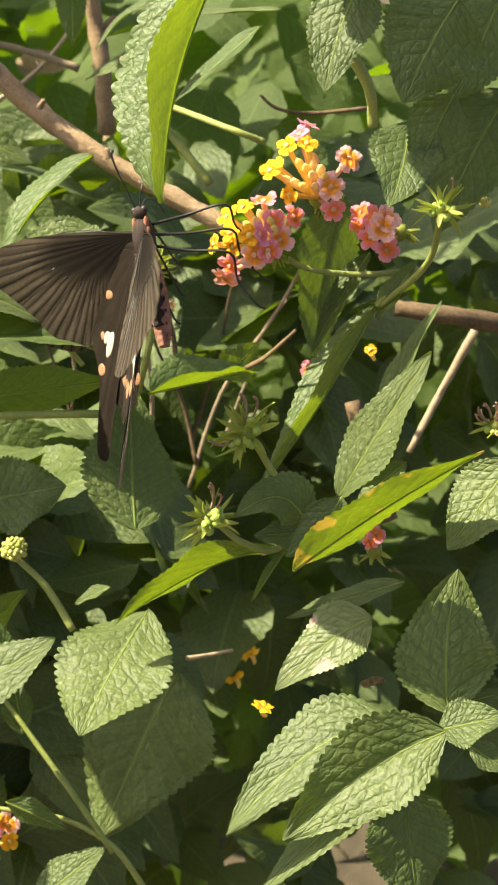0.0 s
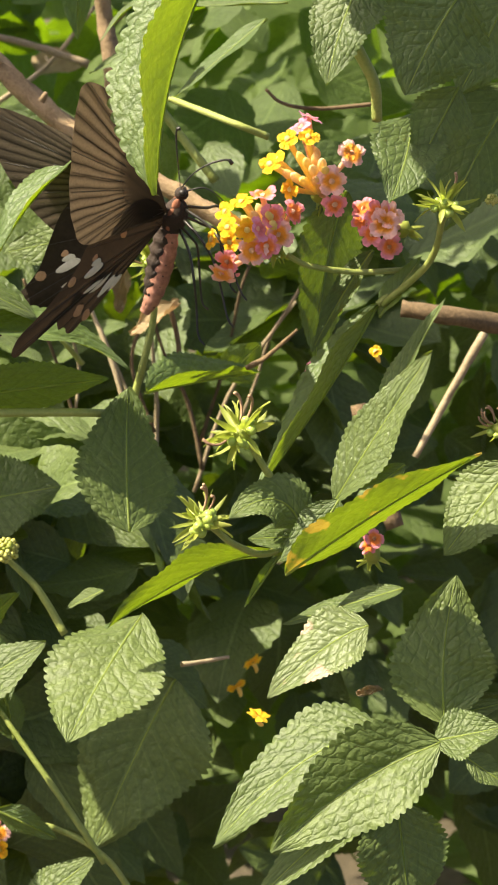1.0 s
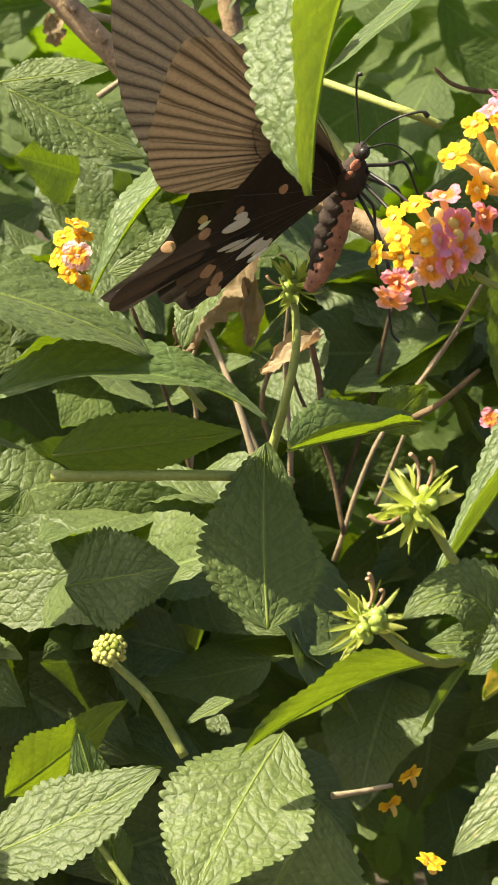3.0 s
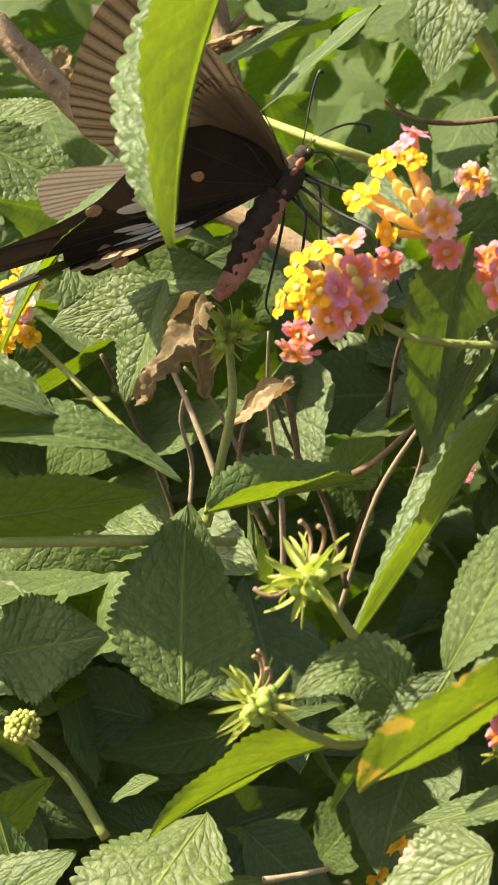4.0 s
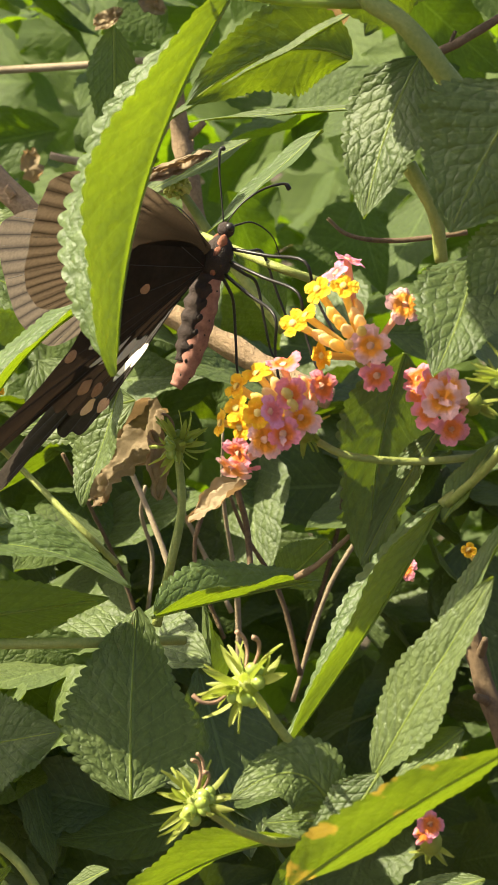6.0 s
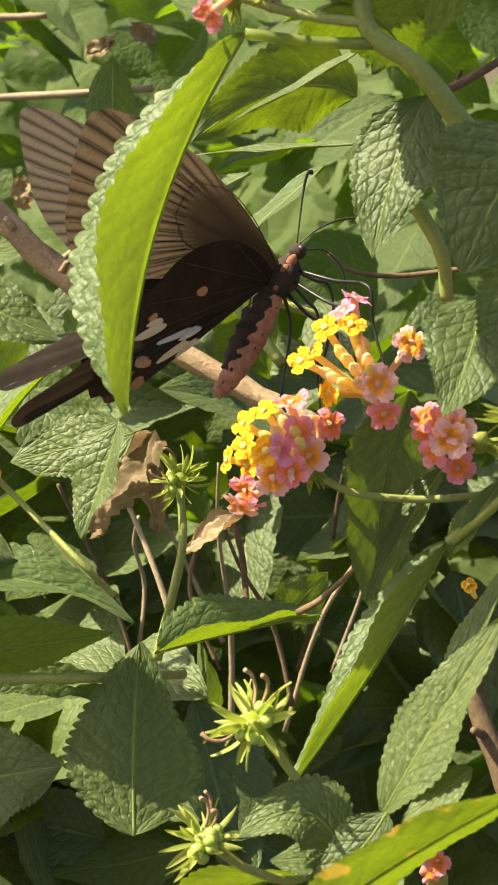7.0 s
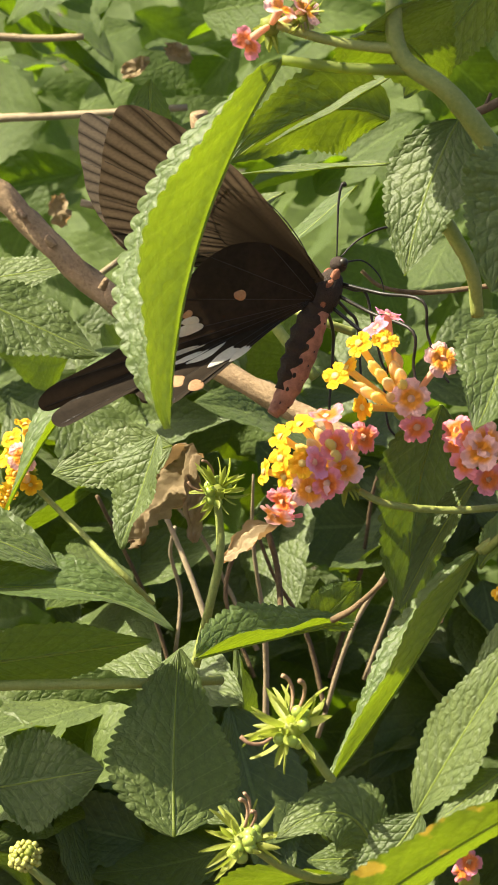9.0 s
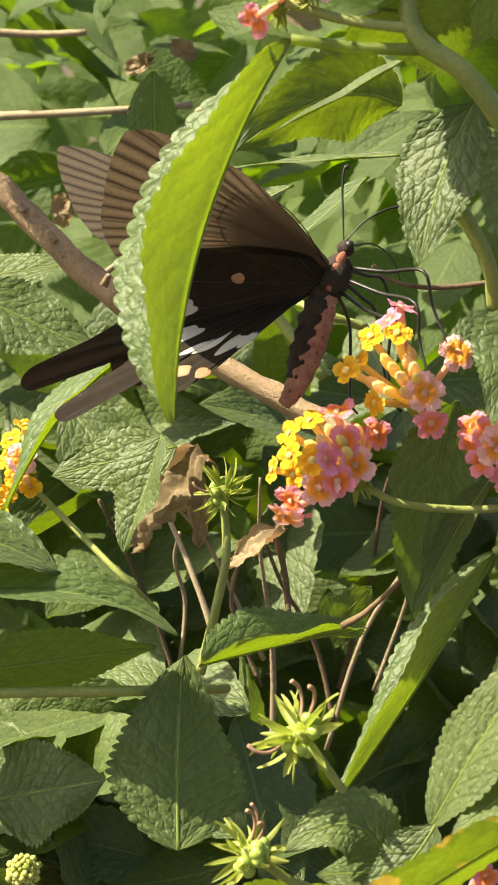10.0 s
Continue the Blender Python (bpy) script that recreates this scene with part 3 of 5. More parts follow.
def butterfly():
    """Body along y (head forward), back up; wings hinged at the thorax."""
    body = thing("butterfly", "black swallowtail butterfly with white and red patches feeding on lantana", "butterfly")
    bm = bmesh.new()
    bmesh.ops.create_uvsphere(bm, u_segments=20, v_segments=14, radius=1.0)
    for v in bm.verts:
        v.co = Vector((v.co.x * 2.6, v.co.y * 5.2, v.co.z * 3.2)) * MM * (1 + 0.06 * noise.noise(v.co * 4))
    part("thorax", bm, BLACK, body)
    bm = bmesh.new()
    for side in (-1, 1):
        for k, (y, z) in enumerate(((3.6, 0.6), (1.2, 0.9), (-1.6, 0.4))):
            r = bmesh.ops.create_uvsphere(bm, u_segments=12, v_segments=8, radius=1.0)
            for v in r["verts"]:
                v.co = Vector((side * (2.0 - 0.12 * abs(y)) + v.co.x * 0.55, y + v.co.y * 1.7, z + v.co.z * 1.0)) * MM
    part("collar_patch", bm, RUST, body, "rust-red patches on the thorax")
    bm = bmesh.new()
    bmesh.ops.create_uvsphere(bm, u_segments=16, v_segments=12, radius=1.0)
    for v in bm.verts:
        v.co = Vector((v.co.x * 1.7, 6.3 + v.co.y * 1.6, 0.2 + v.co.z * 1.7)) * MM
    head = part("head", bm, BLACK, body)
    for side in (-1, 1):
        bm = bmesh.new()
        bmesh.ops.create_uvsphere(bm, u_segments=12, v_segments=10, radius=0.00095)
        for v in bm.verts:
            v.co += Vector((side * 1.25, 6.9, 0.1)) * MM
        part("eye", bm, LEGS, head)
        path = [(0.5, 7.6, 0.8), (1.2, 12, -0.6), (1.8, 16, -3.4), (2.0, 18.5, -7.0), (2.0, 18.0, -8.6)]
        if side < 0:
            path = [(-0.5, 7.6, 1.0), (-1.0, 12, 3.0), (-1.5, 16.5, 5.0), (-1.6, 20, 6.2), (-1.6, 21, 5.6)]
        part("antenna", tube(bmesh.new(), [Vector(p) * MM for p in path], 0.00016, 0.00042, 6, 6, 0.0, lambda f: 0.8 if f < 0.8 else 1.25), LEGS, head)
    path = [(0, 7.4, -0.8), (0, 9.5, -4.5), (0.4, 8.5, -9), (0.6, 5.5, -12)]
    part("proboscis", tube(bmesh.new(), [Vector(p) * MM for p in path], 0.00022, 0.00012, 6, 6), LEGS, head)
    # abdomen in rings
    bm = bmesh.new()
    tube(bm, [Vector(p) * MM for p in ((0, -3.5, -0.2), (0, -9, -1.0), (0, -16, -1.6), (0, -22, -1.6), (0, -25.5, -1.0))], 0.0022, 0.0014, 20, 9, 0.02,
         lambda f: (0.85 + 0.55 * math.sin(math.pi * min(1, f * 0.92 + 0.06))) * (1 + 0.045 * math.cos(f * 8 * 2 * math.pi)))
    abdomen = part("abdomen", bm, REDDISH, body, "rust-red abdomen spotted with black")
    bm = tube(bmesh.new(), [Vector(p) * MM for p in ((0, -3.0, 0.9), (0, -9, 0.5), (0, -15, 0.1), (0, -20.5, -0.4))], 0.0025, 0.0014, 18, 8, 0.2,
              lambda f: (0.9 + 0.3 * math.sin(math.pi * f)) * (1 + 0.12 * math.cos(f * 6 * 2 * math.pi)))
    part("back_stripe", bm, BLACK, abdomen)
    for side in (-1, 1):
        for k in range(7):
            f = k / 6
            for z, r in ((0.5, 0.75 - 0.45 * f), (-1.5, 0.20)):
                bm = bmesh.new()
                bmesh.ops.create_uvsphere(bm, u_segments=10, v_segments=6, radius=r * MM)
                w = 2.45 + 0.5 * math.sin(math.pi * f) - 0.9 * f * f
                for v in bm.verts:
                    v.co = Vector((v.co.x * 0.35 + side * w * MM * (0.92 if z > 0 else 0.88), v.co.y * 1.2 + (-5.5 - 17.5 * f) * MM, v.co.z + (z - 1.2 * f) * MM))
                part("spot", bm, BLACK, abdomen)
    # legs: thigh, shin, foot
    for side in (-1, 1):
        for y, ky, kz, fy, fz in ((3.2, 5.0, -10.0, -5.0, -19.0), (0.8, -1.0, -11.0, -12.5, -18.5), (-1.8, -6.5, -8.0, -19.0, -13.5)):
            out = 15.0 if side > 0 else -1.0
            pts = [(side * 1.2, y, -2.0), (side * 2.0 + out * 0.4, (y + ky) / 2, (kz - 2) / 2 - 0.6), (side * 2.4 + out, ky, kz),
                   (side * 2.0 + out, (ky + fy) / 2, (kz + fz) / 2), (side * 1.4 + out * 1.2, fy, fz), (side * 1.0 + out * 1.3, fy - 1.5, fz - 2.2)]
            part("leg", tube(bmesh.new(), [Vector(p) * MM for p in pts], 0.00040, 0.00022, 7, 5, 0.1), LEGS, body)
    fore_line = [(0.5, 0.8), (15, 6.2), (30, 10.4), (45, 11.8), (53, 10.8), (57, 8.6), (56.5, 5), (53.5, -1), (49.5, -7), (45, -13), (39, -17.6), (31.5, -20), (21, -14.6), (10, -7.8), (0.5, -2.2)]
    hind_line = [(0.5, 2.0), (8, 3.5), (16, 2.5), (22, -1.5), (25, -7), (26, -13), (26.5, -18), (27.2, -24), (30, -31), (34, -38), (37, -43.5), (37, -46.5),
                 (34.5, -47), (31.5, -43), (27.5, -34.5), (25.8, -33), (24.5, -35), (22.5, -36), (20.8, -34.8), (18.8, -35.6), (17, -34.6), (15.5, -32), (13, -28.5), (9.5, -20.5), (5, -10.5), (0.5, -2.2)]
    wings = {}
    for key, side in (("r", 1), ("l", -1)):
        wing, fine = wing_mesh("forewing", fore_line, FORE_WING, 13, body, (9, 2.5))
        wings["f" + key] = wing
        wing, fine = wing_mesh("hindwing", hind_line, HIND_WING, 13, body)
        wings["h" + key] = wing
        for s, f, ln, w in ((0.28, 0.74, 4.5, 1.9), (0.31, 0.68, 8.0, 2.4), (0.55, 0.60, 10.5, 2.5), (0.63, 0.595, 10.5, 2.4), (0.74, 0.58, 9.0, 2.1), (0.85, 0.60, 6.0, 1.5)):
            scale_patch(wing, fine, s, f, ln, w, WHITE_PATCH, "white_patch")
        for s, f, w in ((0.215, 0.56, 2.1), (0.265, 0.80, 1.9), (0.57, 0.82, 3.2), (0.68, 0.82, 3.2), (0.79, 0.84, 2.6), (0.30, 0.92, 2.4)):
            scale_patch(wing, fine, s, f, w * 1.35, w, RED_PATCH, "red_patch")
        for child in (wings["f" + key], wings["h" + key]):
            tagged(child, "smoky brown wing with black veins" if child == wings["f" + key] else "black tailed wing with white and red patches")
    return body, wings



def dry_leaf(ob, base, tip, half, normal, curl, seed, name="blade"):
    """A shrivelled brown leaf, curled along its length."""
    base, tip, n = Vector(base), Vector(tip), Vector(normal).normalized()
    d = (tip - base).normalized()
    n = (n - d * n.dot(d)).normalized()
    s = d.cross(n)
    bm = bmesh.new()
    rows = []
    for i in range(31):
        u = i / 30
        w = half * math.sin(math.pi * (0.08 + 0.90 * u)) ** 0.6
        row = []
        for j in range(-10, 11):
            a = j / 10 * curl
            c = base.lerp(tip, u) + n * 0.15 * half * math.sin(u * 7 + seed)
            r = w / max(curl, 0.3)
            p = c + s * r * math.sin(a) + n * r * (1 - math.cos(a))
            p += (s + n) * half * (0.40 * noise.noise(Vector((u * 5, a * 2, seed))) + 0.16 * noise.noise(Vector((u * 17, a * 7, seed)))) + d * half * 0.35 * noise.noise(Vector((a * 3, u * 2, seed + 9)))
            row.append(bm.verts.new(p))
        rows.append(row)
    for a, b in zip(rows, rows[1:]):
        for k in range(20):
            bm.faces.new((a[k], a[k + 1], b[k + 1], b[k]))
    return part(name, bm, DRY, ob)


def twig(label, points, r0, r1, material, knots=0, seed=0):
    """A loose dry stick with a few side stubs."""
    ob = thing("twig", label, "twig", "dry twigs")
    rng = random.Random(seed)
    part("shaft", tube(bmesh.new(), points, r0, r1, 9, 6, 0.25), material, ob)
    path = [Vector(p) for p in points]
    for i in range(knots):
        f = rng.uniform(0.2, 0.9) * (len(path) - 1)
        c = path[int(f)].lerp(path[int(f) + 1], f % 1)
        v = Vector((rng.uniform(-1, 1), rng.uniform(-1, 1), rng.uniform(0, 1))).normalized()
        part("stub", tube(bmesh.new(), [c, c + v * r0 * 2.2, c + v * r0 * 3.4], r0 * 0.55, r0 * 0.35, 7, 3, 0.3), material, ob)
    return ob


# ---- the shrub: branches with their leaves ----
front = thing("lantana_branch", "leafy green lantana branch in full sun", "shrub branch", "lantana branches")
middle = thing("lantana_branch", "lantana branch carrying flowers and seed heads", "shrub branch", "lantana branches")
lower = thing("lantana_branch", "low lantana branch with broad shaded leaves", "shrub branch", "lantana branches")
upper = thing("lantana_branch", "upper lantana branch with drooping leaves", "shrub branch", "lantana branches")
back = thing("lantana_branch", "shaded lantana branch behind the flowers", "shrub branch", "lantana branches")

leaf(front, (-0.0240, -0.0059, 0.6606), (-0.0381, -0.0201, 0.6317), (-0.0426, -0.0343, 0.6031), 0.0160, (-0.97, -0.18, 0.16), 50, 101, LEAF_FRESH, label='large folded lantana leaf, lit through', petiole=(-0.0010, -0.0047, 0.6589), wide=0.6)
leaf(middle, (0.0131, -0.0092, 0.5714), (0.0005, -0.0185, 0.5520), (-0.0160, -0.0285, 0.5306), 0.0086, (-0.82, 0.10, 0.56), 48, 102, LEAF_FRESH, label='long folded green leaf')
leaf(middle, (0.0133, -0.0112, 0.5689), (0.0178, -0.0107, 0.5764), (0.0224, -0.0103, 0.5839), 0.0041, (-0.66, -0.32, 0.68), 20, 103, LEAF_FRESH)
leaf(middle, (0.0135, 0.0037, 0.5809), (0.0065, 0.0010, 0.5701), (-0.0005, -0.0025, 0.5569), 0.0038, (-0.28, -0.35, 0.90), 20, 104)
leaf(middle, (-0.0390, 0.0067, 0.5425), (-0.0234, 0.0228, 0.5398), (-0.0059, 0.0387, 0.5368), 0.0088, (0.05, 0.02, 1.00), 50, 105, LEAF_FRESH)
leaf(lower, (-0.0959, 0.0023, 0.5538), (-0.0676, 0.0068, 0.5573), (-0.0429, 0.0068, 0.5487), 0.0098, (-0.20, -0.16, 0.97), 24, 106, LEAF_FRESH)
leaf(lower, (-0.0427, -0.0104, 0.5131), (-0.0430, 0.0024, 0.5263), (-0.0423, 0.0156, 0.5405), 0.0136, (0.36, -0.79, 0.50), -8, 107, label='broad heart-shaped dark green leaf in shade')
leaf(lower, (-0.0803, 0.0201, 0.5074), (-0.0689, 0.0193, 0.5101), (-0.0576, 0.0184, 0.5128), 0.0109, (-0.04, -0.70, 0.72), 5, 108)
leaf(middle, (-0.0115, -0.0376, 0.5202), (-0.0284, -0.0310, 0.5119), (-0.0487, -0.0274, 0.4956), 0.0109, (-0.59, 0.71, 0.39), 12, 109, LEAF_FRESH, label='pointed bright green leaf, lit through', petiole=(-0.0073, -0.0394, 0.5210))
leaf(middle, (-0.0150, -0.0740, 0.5316), (0.0035, -0.0811, 0.5504), (0.0208, -0.0892, 0.5661), 0.0097, (-0.45, 0.81, 0.36), 10, 110, LEAF_BLOTCH, label='green leaf with a yellow-brown blotch')
leaf(middle, (0.0008, -0.0455, 0.5371), (-0.0048, -0.0480, 0.5299), (-0.0125, -0.0500, 0.5238), 0.0056, (-0.12, -0.64, 0.76), 5, 111)
leaf(middle, (-0.0065, -0.0442, 0.5286), (-0.0135, -0.0435, 0.5361), (-0.0242, -0.0467, 0.5326), 0.0070, (-0.21, -0.63, 0.75), 0, 112)
leaf(middle, (-0.0052, -0.0409, 0.5259), (-0.0119, -0.0409, 0.5256), (-0.0186, -0.0409, 0.5252), 0.0042, (-0.12, -0.50, 0.86), 0, 113)
leaf(middle, (-0.0109, -0.0396, 0.5205), (-0.0147, -0.0416, 0.5149), (-0.0185, -0.0436, 0.5094), 0.0025, (-0.72, 0.69, 0.08), 20, 114, LEAF_FRESH)
leaf(front, (0.0002, -0.0438, 0.5358), (0.0086, -0.0451, 0.5538), (0.0186, -0.0459, 0.5730), 0.0077, (-0.46, -0.47, 0.75), 12, 115, LEAF_SPOT, label='grey-green leaf with dry brown spots')
leaf(front, (0.0099, -0.0330, 0.5507), (0.0179, -0.0284, 0.5644), (0.0254, -0.0239, 0.5780), 0.0043, (-0.89, -0.23, 0.40), 30, 116)
leaf(middle, (0.0075, 0.0120, 0.5930), (0.0026, 0.0060, 0.5735), (0.0012, -0.0010, 0.5520), 0.0112, (0.56, -0.66, 0.50), 4, 117, label='dark leaf behind the flower heads')
leaf(middle, (0.0179, -0.0072, 0.6169), (0.0142, -0.0204, 0.6097), (0.0089, -0.0331, 0.6027), 0.0088, (-0.16, -0.78, 0.60), 12, 118, label='deeply quilted leaf')
leaf(upper, (0.0091, 0.0158, 0.6466), (0.0029, 0.0094, 0.6338), (-0.0009, 0.0027, 0.6202), 0.0091, (-0.38, -0.70, 0.61), 8, 119, label='drooping grey-green leaf')
leaf(upper, (0.0236, -0.0206, 0.6480), (0.0170, -0.0241, 0.6375), (0.0112, -0.0281, 0.6255), 0.0132, (0.08, -0.91, 0.42), -5, 120, label='broad rounded leaf in deep shade')
leaf(upper, (0.0460, 0.0164, 0.6495), (0.0390, 0.0113, 0.6339), (0.0310, 0.0064, 0.6183), 0.0122, (0.04, -0.89, 0.46), -5, 121)
leaf(upper, (0.0472, 0.0130, 0.6199), (0.0384, 0.0087, 0.6053), (0.0289, 0.0023, 0.5855), 0.0117, (0.04, -0.89, 0.46), -5, 122)
leaf(upper, (0.0199, 0.0371, 0.6728), (0.0099, 0.0334, 0.6617), (-0.0001, 0.0289, 0.6480), 0.0101, (0.70, -0.70, 0.14), -5, 123)
leaf(upper, (0.0263, -0.0133, 0.6245), (0.0217, -0.0163, 0.6155), (0.0170, -0.0192, 0.6065), 0.0076, (0.08, -0.91, 0.42), -5, 124)
leaf(upper, (-0.0015, 0.0456, 0.6411), (-0.0159, 0.0461, 0.6420), (-0.0330, 0.0430, 0.6324), 0.0100, (0.01, 0.97, 0.23), 10, 125, LEAF_FRESH)
leaf(upper, (-0.0012, 0.0306, 0.6530), (-0.0124, 0.0285, 0.6463), (-0.0261, 0.0264, 0.6397), 0.0030, (-0.11, 0.01, 0.99), 15, 126)
leaf(upper, (0.0018, 0.0871, 0.6236), (-0.0159, 0.0903, 0.6215), (-0.0336, 0.0935, 0.6195), 0.0037, (-0.01, 0.00, 1.00), 10, 127)
leaf(upper, (-0.0058, 0.0720, 0.6220), (-0.0177, 0.0684, 0.6120), (-0.0306, 0.0643, 0.6010), 0.0054, (-0.44, -0.03, 0.90), 10, 128, LEAF_FRESH)
leaf(back, (-0.0209, 0.1028, 0.6232), (-0.0349, 0.1051, 0.6196), (-0.0466, 0.1035, 0.6077), 0.0046, (-0.43, -0.00, 0.90), 10, 129)
leaf(back, (-0.0201, 0.1094, 0.6123), (-0.0343, 0.1102, 0.6048), (-0.0484, 0.1109, 0.5974), 0.0059, (-0.47, -0.23, 0.86), 10, 130)
leaf(back, (-0.0516, 0.1367, 0.6329), (-0.0514, 0.1309, 0.6181), (-0.0512, 0.1251, 0.6034), 0.0063, (-0.36, 0.93, -0.03), 10, 131, LEAF_FRESH)
leaf(lower, (-0.0386, -0.0100, 0.4908), (-0.0486, -0.0266, 0.4833), (-0.0579, -0.0438, 0.4745), 0.0146, (-0.34, -0.72, 0.61), 0, 132, label='broad sunlit lantana leaf', wide=0.54)
leaf(lower, (-0.0915, 0.0052, 0.4681), (-0.0793, 0.0071, 0.4774), (-0.0678, 0.0095, 0.4879), 0.0108, (-0.48, 0.80, 0.36), 8, 133, LEAF_FRESH)
leaf(lower, (-0.0975, -0.0155, 0.4657), (-0.0781, -0.0149, 0.4753), (-0.0618, -0.0137, 0.4854), 0.0098, (-0.34, -0.54, 0.77), 5, 134)
leaf(front, (0.0079, -0.0826, 0.4983), (-0.0094, -0.0837, 0.4921), (-0.0290, -0.0893, 0.4741), 0.0107, (-0.37, -0.43, 0.82), 5, 135, label='large quilted leaf in sun')
leaf(front, (0.0169, -0.0962, 0.5034), (-0.0014, -0.0980, 0.4938), (-0.0182, -0.1017, 0.4803), 0.0120, (0.33, -0.59, 0.73), 30, 136, label='large quilted leaf in sun')
leaf(front, (0.0118, -0.0856, 0.4870), (-0.0044, -0.0875, 0.4754), (-0.0218, -0.0915, 0.4580), 0.0069, (-0.43, -0.31, 0.84), 10, 137)
leaf(front, (0.0211, -0.0819, 0.5002), (0.0207, -0.0761, 0.5145), (0.0232, -0.0702, 0.5301), 0.0116, (-0.10, -0.73, 0.68), -5, 138)
leaf(front, (0.0170, -0.0890, 0.4997), (0.0240, -0.0908, 0.5023), (0.0309, -0.0925, 0.5050), 0.0062, (-0.03, -0.52, 0.85), 10, 139)
leaf(front, (0.0268, -0.0810, 0.4912), (0.0315, -0.0829, 0.4886), (0.0362, -0.0847, 0.4859), 0.0038, (-0.03, -0.52, 0.85), 10, 140)
leaf(front, (0.0110, -0.0878, 0.4839), (0.0126, -0.0929, 0.4717), (0.0142, -0.0981, 0.4596), 0.0120, (0.32, -0.78, 0.54), 0, 141, label='broad leaf in deep shade')
leaf(front, (0.0230, -0.0771, 0.4993), (0.0293, -0.0774, 0.5011), (0.0356, -0.0777, 0.5030), 0.0028, (-0.03, -0.52, 0.85), 10, 142)
leaf(front, (0.0313, -0.0764, 0.5589), (0.0242, -0.0790, 0.5494), (0.0170, -0.0816, 0.5399), 0.0086, (-0.44, -0.59, 0.68), 5, 143)
leaf(lower, (0.0070, -0.0602, 0.5129), (-0.0026, -0.0607, 0.5076), (-0.0152, -0.0631, 0.4962), 0.0083, (-0.34, -0.54, 0.77), 5, 144, LEAF_SPOT)
leaf(lower, (0.0212, -0.0297, 0.5078), (0.0069, -0.0293, 0.5028), (-0.0073, -0.0289, 0.4978), 0.0047, (-0.19, -0.15, 0.97), 5, 145)
leaf(lower, (-0.0249, 0.0274, 0.4539), (-0.0348, 0.0214, 0.4348), (-0.0461, 0.0133, 0.4098), 0.0192, (-0.15, -0.76, 0.63), 0, 146)
leaf(back, (-0.0451, 0.0774, 0.5621), (-0.0585, 0.0765, 0.5590), (-0.0719, 0.0756, 0.5559), 0.0081, (-0.12, -0.79, 0.60), 0, 147)
leaf(back, (-0.0479, 0.0678, 0.5679), (-0.0515, 0.0639, 0.5563), (-0.0560, 0.0599, 0.5445), 0.0091, (-0.68, -0.52, 0.52), 25, 148)
leaf(back, (-0.0522, 0.0358, 0.5951), (-0.0664, 0.0318, 0.5828), (-0.0771, 0.0258, 0.5646), 0.0090, (-0.46, 0.04, 0.89), 22, 149, LEAF_FRESH)
leaf(back, (-0.0937, 0.1127, 0.5871), (-0.0783, 0.1103, 0.5804), (-0.0628, 0.1079, 0.5737), 0.0098, (0.09, -0.63, 0.77), 0, 150)
leaf(back, (-0.0960, 0.1330, 0.5845), (-0.0831, 0.1336, 0.5865), (-0.0702, 0.1341, 0.5886), 0.0061, (-0.01, -0.57, 0.82), 0, 151)
leaf(back, (-0.0835, 0.0081, 0.5401), (-0.0655, 0.0097, 0.5422), (-0.0474, 0.0112, 0.5443), 0.0088, (0.00, 0.93, 0.37), 0, 152, LEAF_FRESH)
leaf(back, (-0.0137, 0.0505, 0.5305), (-0.0089, 0.0521, 0.5352), (-0.0041, 0.0536, 0.5398), 0.0060, (-0.20, 0.98, -0.01), 0, 153, LEAF_FRESH)
leaf(front, (0.0141, -0.0496, 0.5474), (0.0084, -0.0510, 0.5430), (0.0026, -0.0524, 0.5387), 0.0038, (-0.34, -0.42, 0.84), 10, 154)
leaf(lower, (-0.0707, -0.0092, 0.4657), (-0.0742, -0.0044, 0.4761), (-0.0778, 0.0004, 0.4865), 0.0054, (-0.41, 0.91, 0.09), 10, 155, LEAF_FRESH)
leaf(lower, (-0.0475, -0.0019, 0.4936), (-0.0521, -0.0021, 0.4912), (-0.0566, -0.0023, 0.4888), 0.0026, (-0.08, -0.17, 0.98), 25, 156)
leaf(lower, (-0.0663, -0.0289, 0.4184), (-0.0575, -0.0275, 0.4255), (-0.0488, -0.0262, 0.4327), 0.0064, (-0.22, -0.49, 0.84), 5, 157)
leaf(lower, (-0.0729, -0.0096, 0.4365), (-0.0650, -0.0121, 0.4337), (-0.0572, -0.0146, 0.4308), 0.0041, (-0.30, 0.93, 0.19), 10, 158, LEAF_FRESH)
leaf(lower, (-0.0684, 0.0007, 0.4505), (-0.0698, 0.0039, 0.4579), (-0.0713, 0.0071, 0.4652), 0.0044, (-0.30, 0.93, 0.19), 10, 159, LEAF_FRESH)
stem(lower, [(-0.0756, 0.0064, 0.4616), (-0.0585, -0.0078, 0.4418), (-0.0452, -0.0141, 0.4234)], 0.00066, 0.00088)
stem(lower, [(-0.0770, -0.0051, 0.4323), (-0.0582, -0.0090, 0.4307), (-0.0452, -0.0136, 0.4248), (-0.0360, -0.0150, 0.4117)], 0.00066, 0.00088)
stem(middle, [(0.0131, -0.0092, 0.5714), (0.0168, -0.0092, 0.5747), (0.0224, -0.0111, 0.5815)], 0.00093, 0.00103)
stem(front, [(0.0157, -0.0070, 0.6421), (0.0054, -0.0068, 0.6548), (-0.0039, -0.0042, 0.6623), (-0.0045, 0.0004, 0.6760)], 0.00197, 0.00138)
stem(front, [(-0.0039, -0.0042, 0.6623), (-0.0142, -0.0037, 0.6634), (-0.0249, -0.0027, 0.6661)], 0.00097, 0.00078)
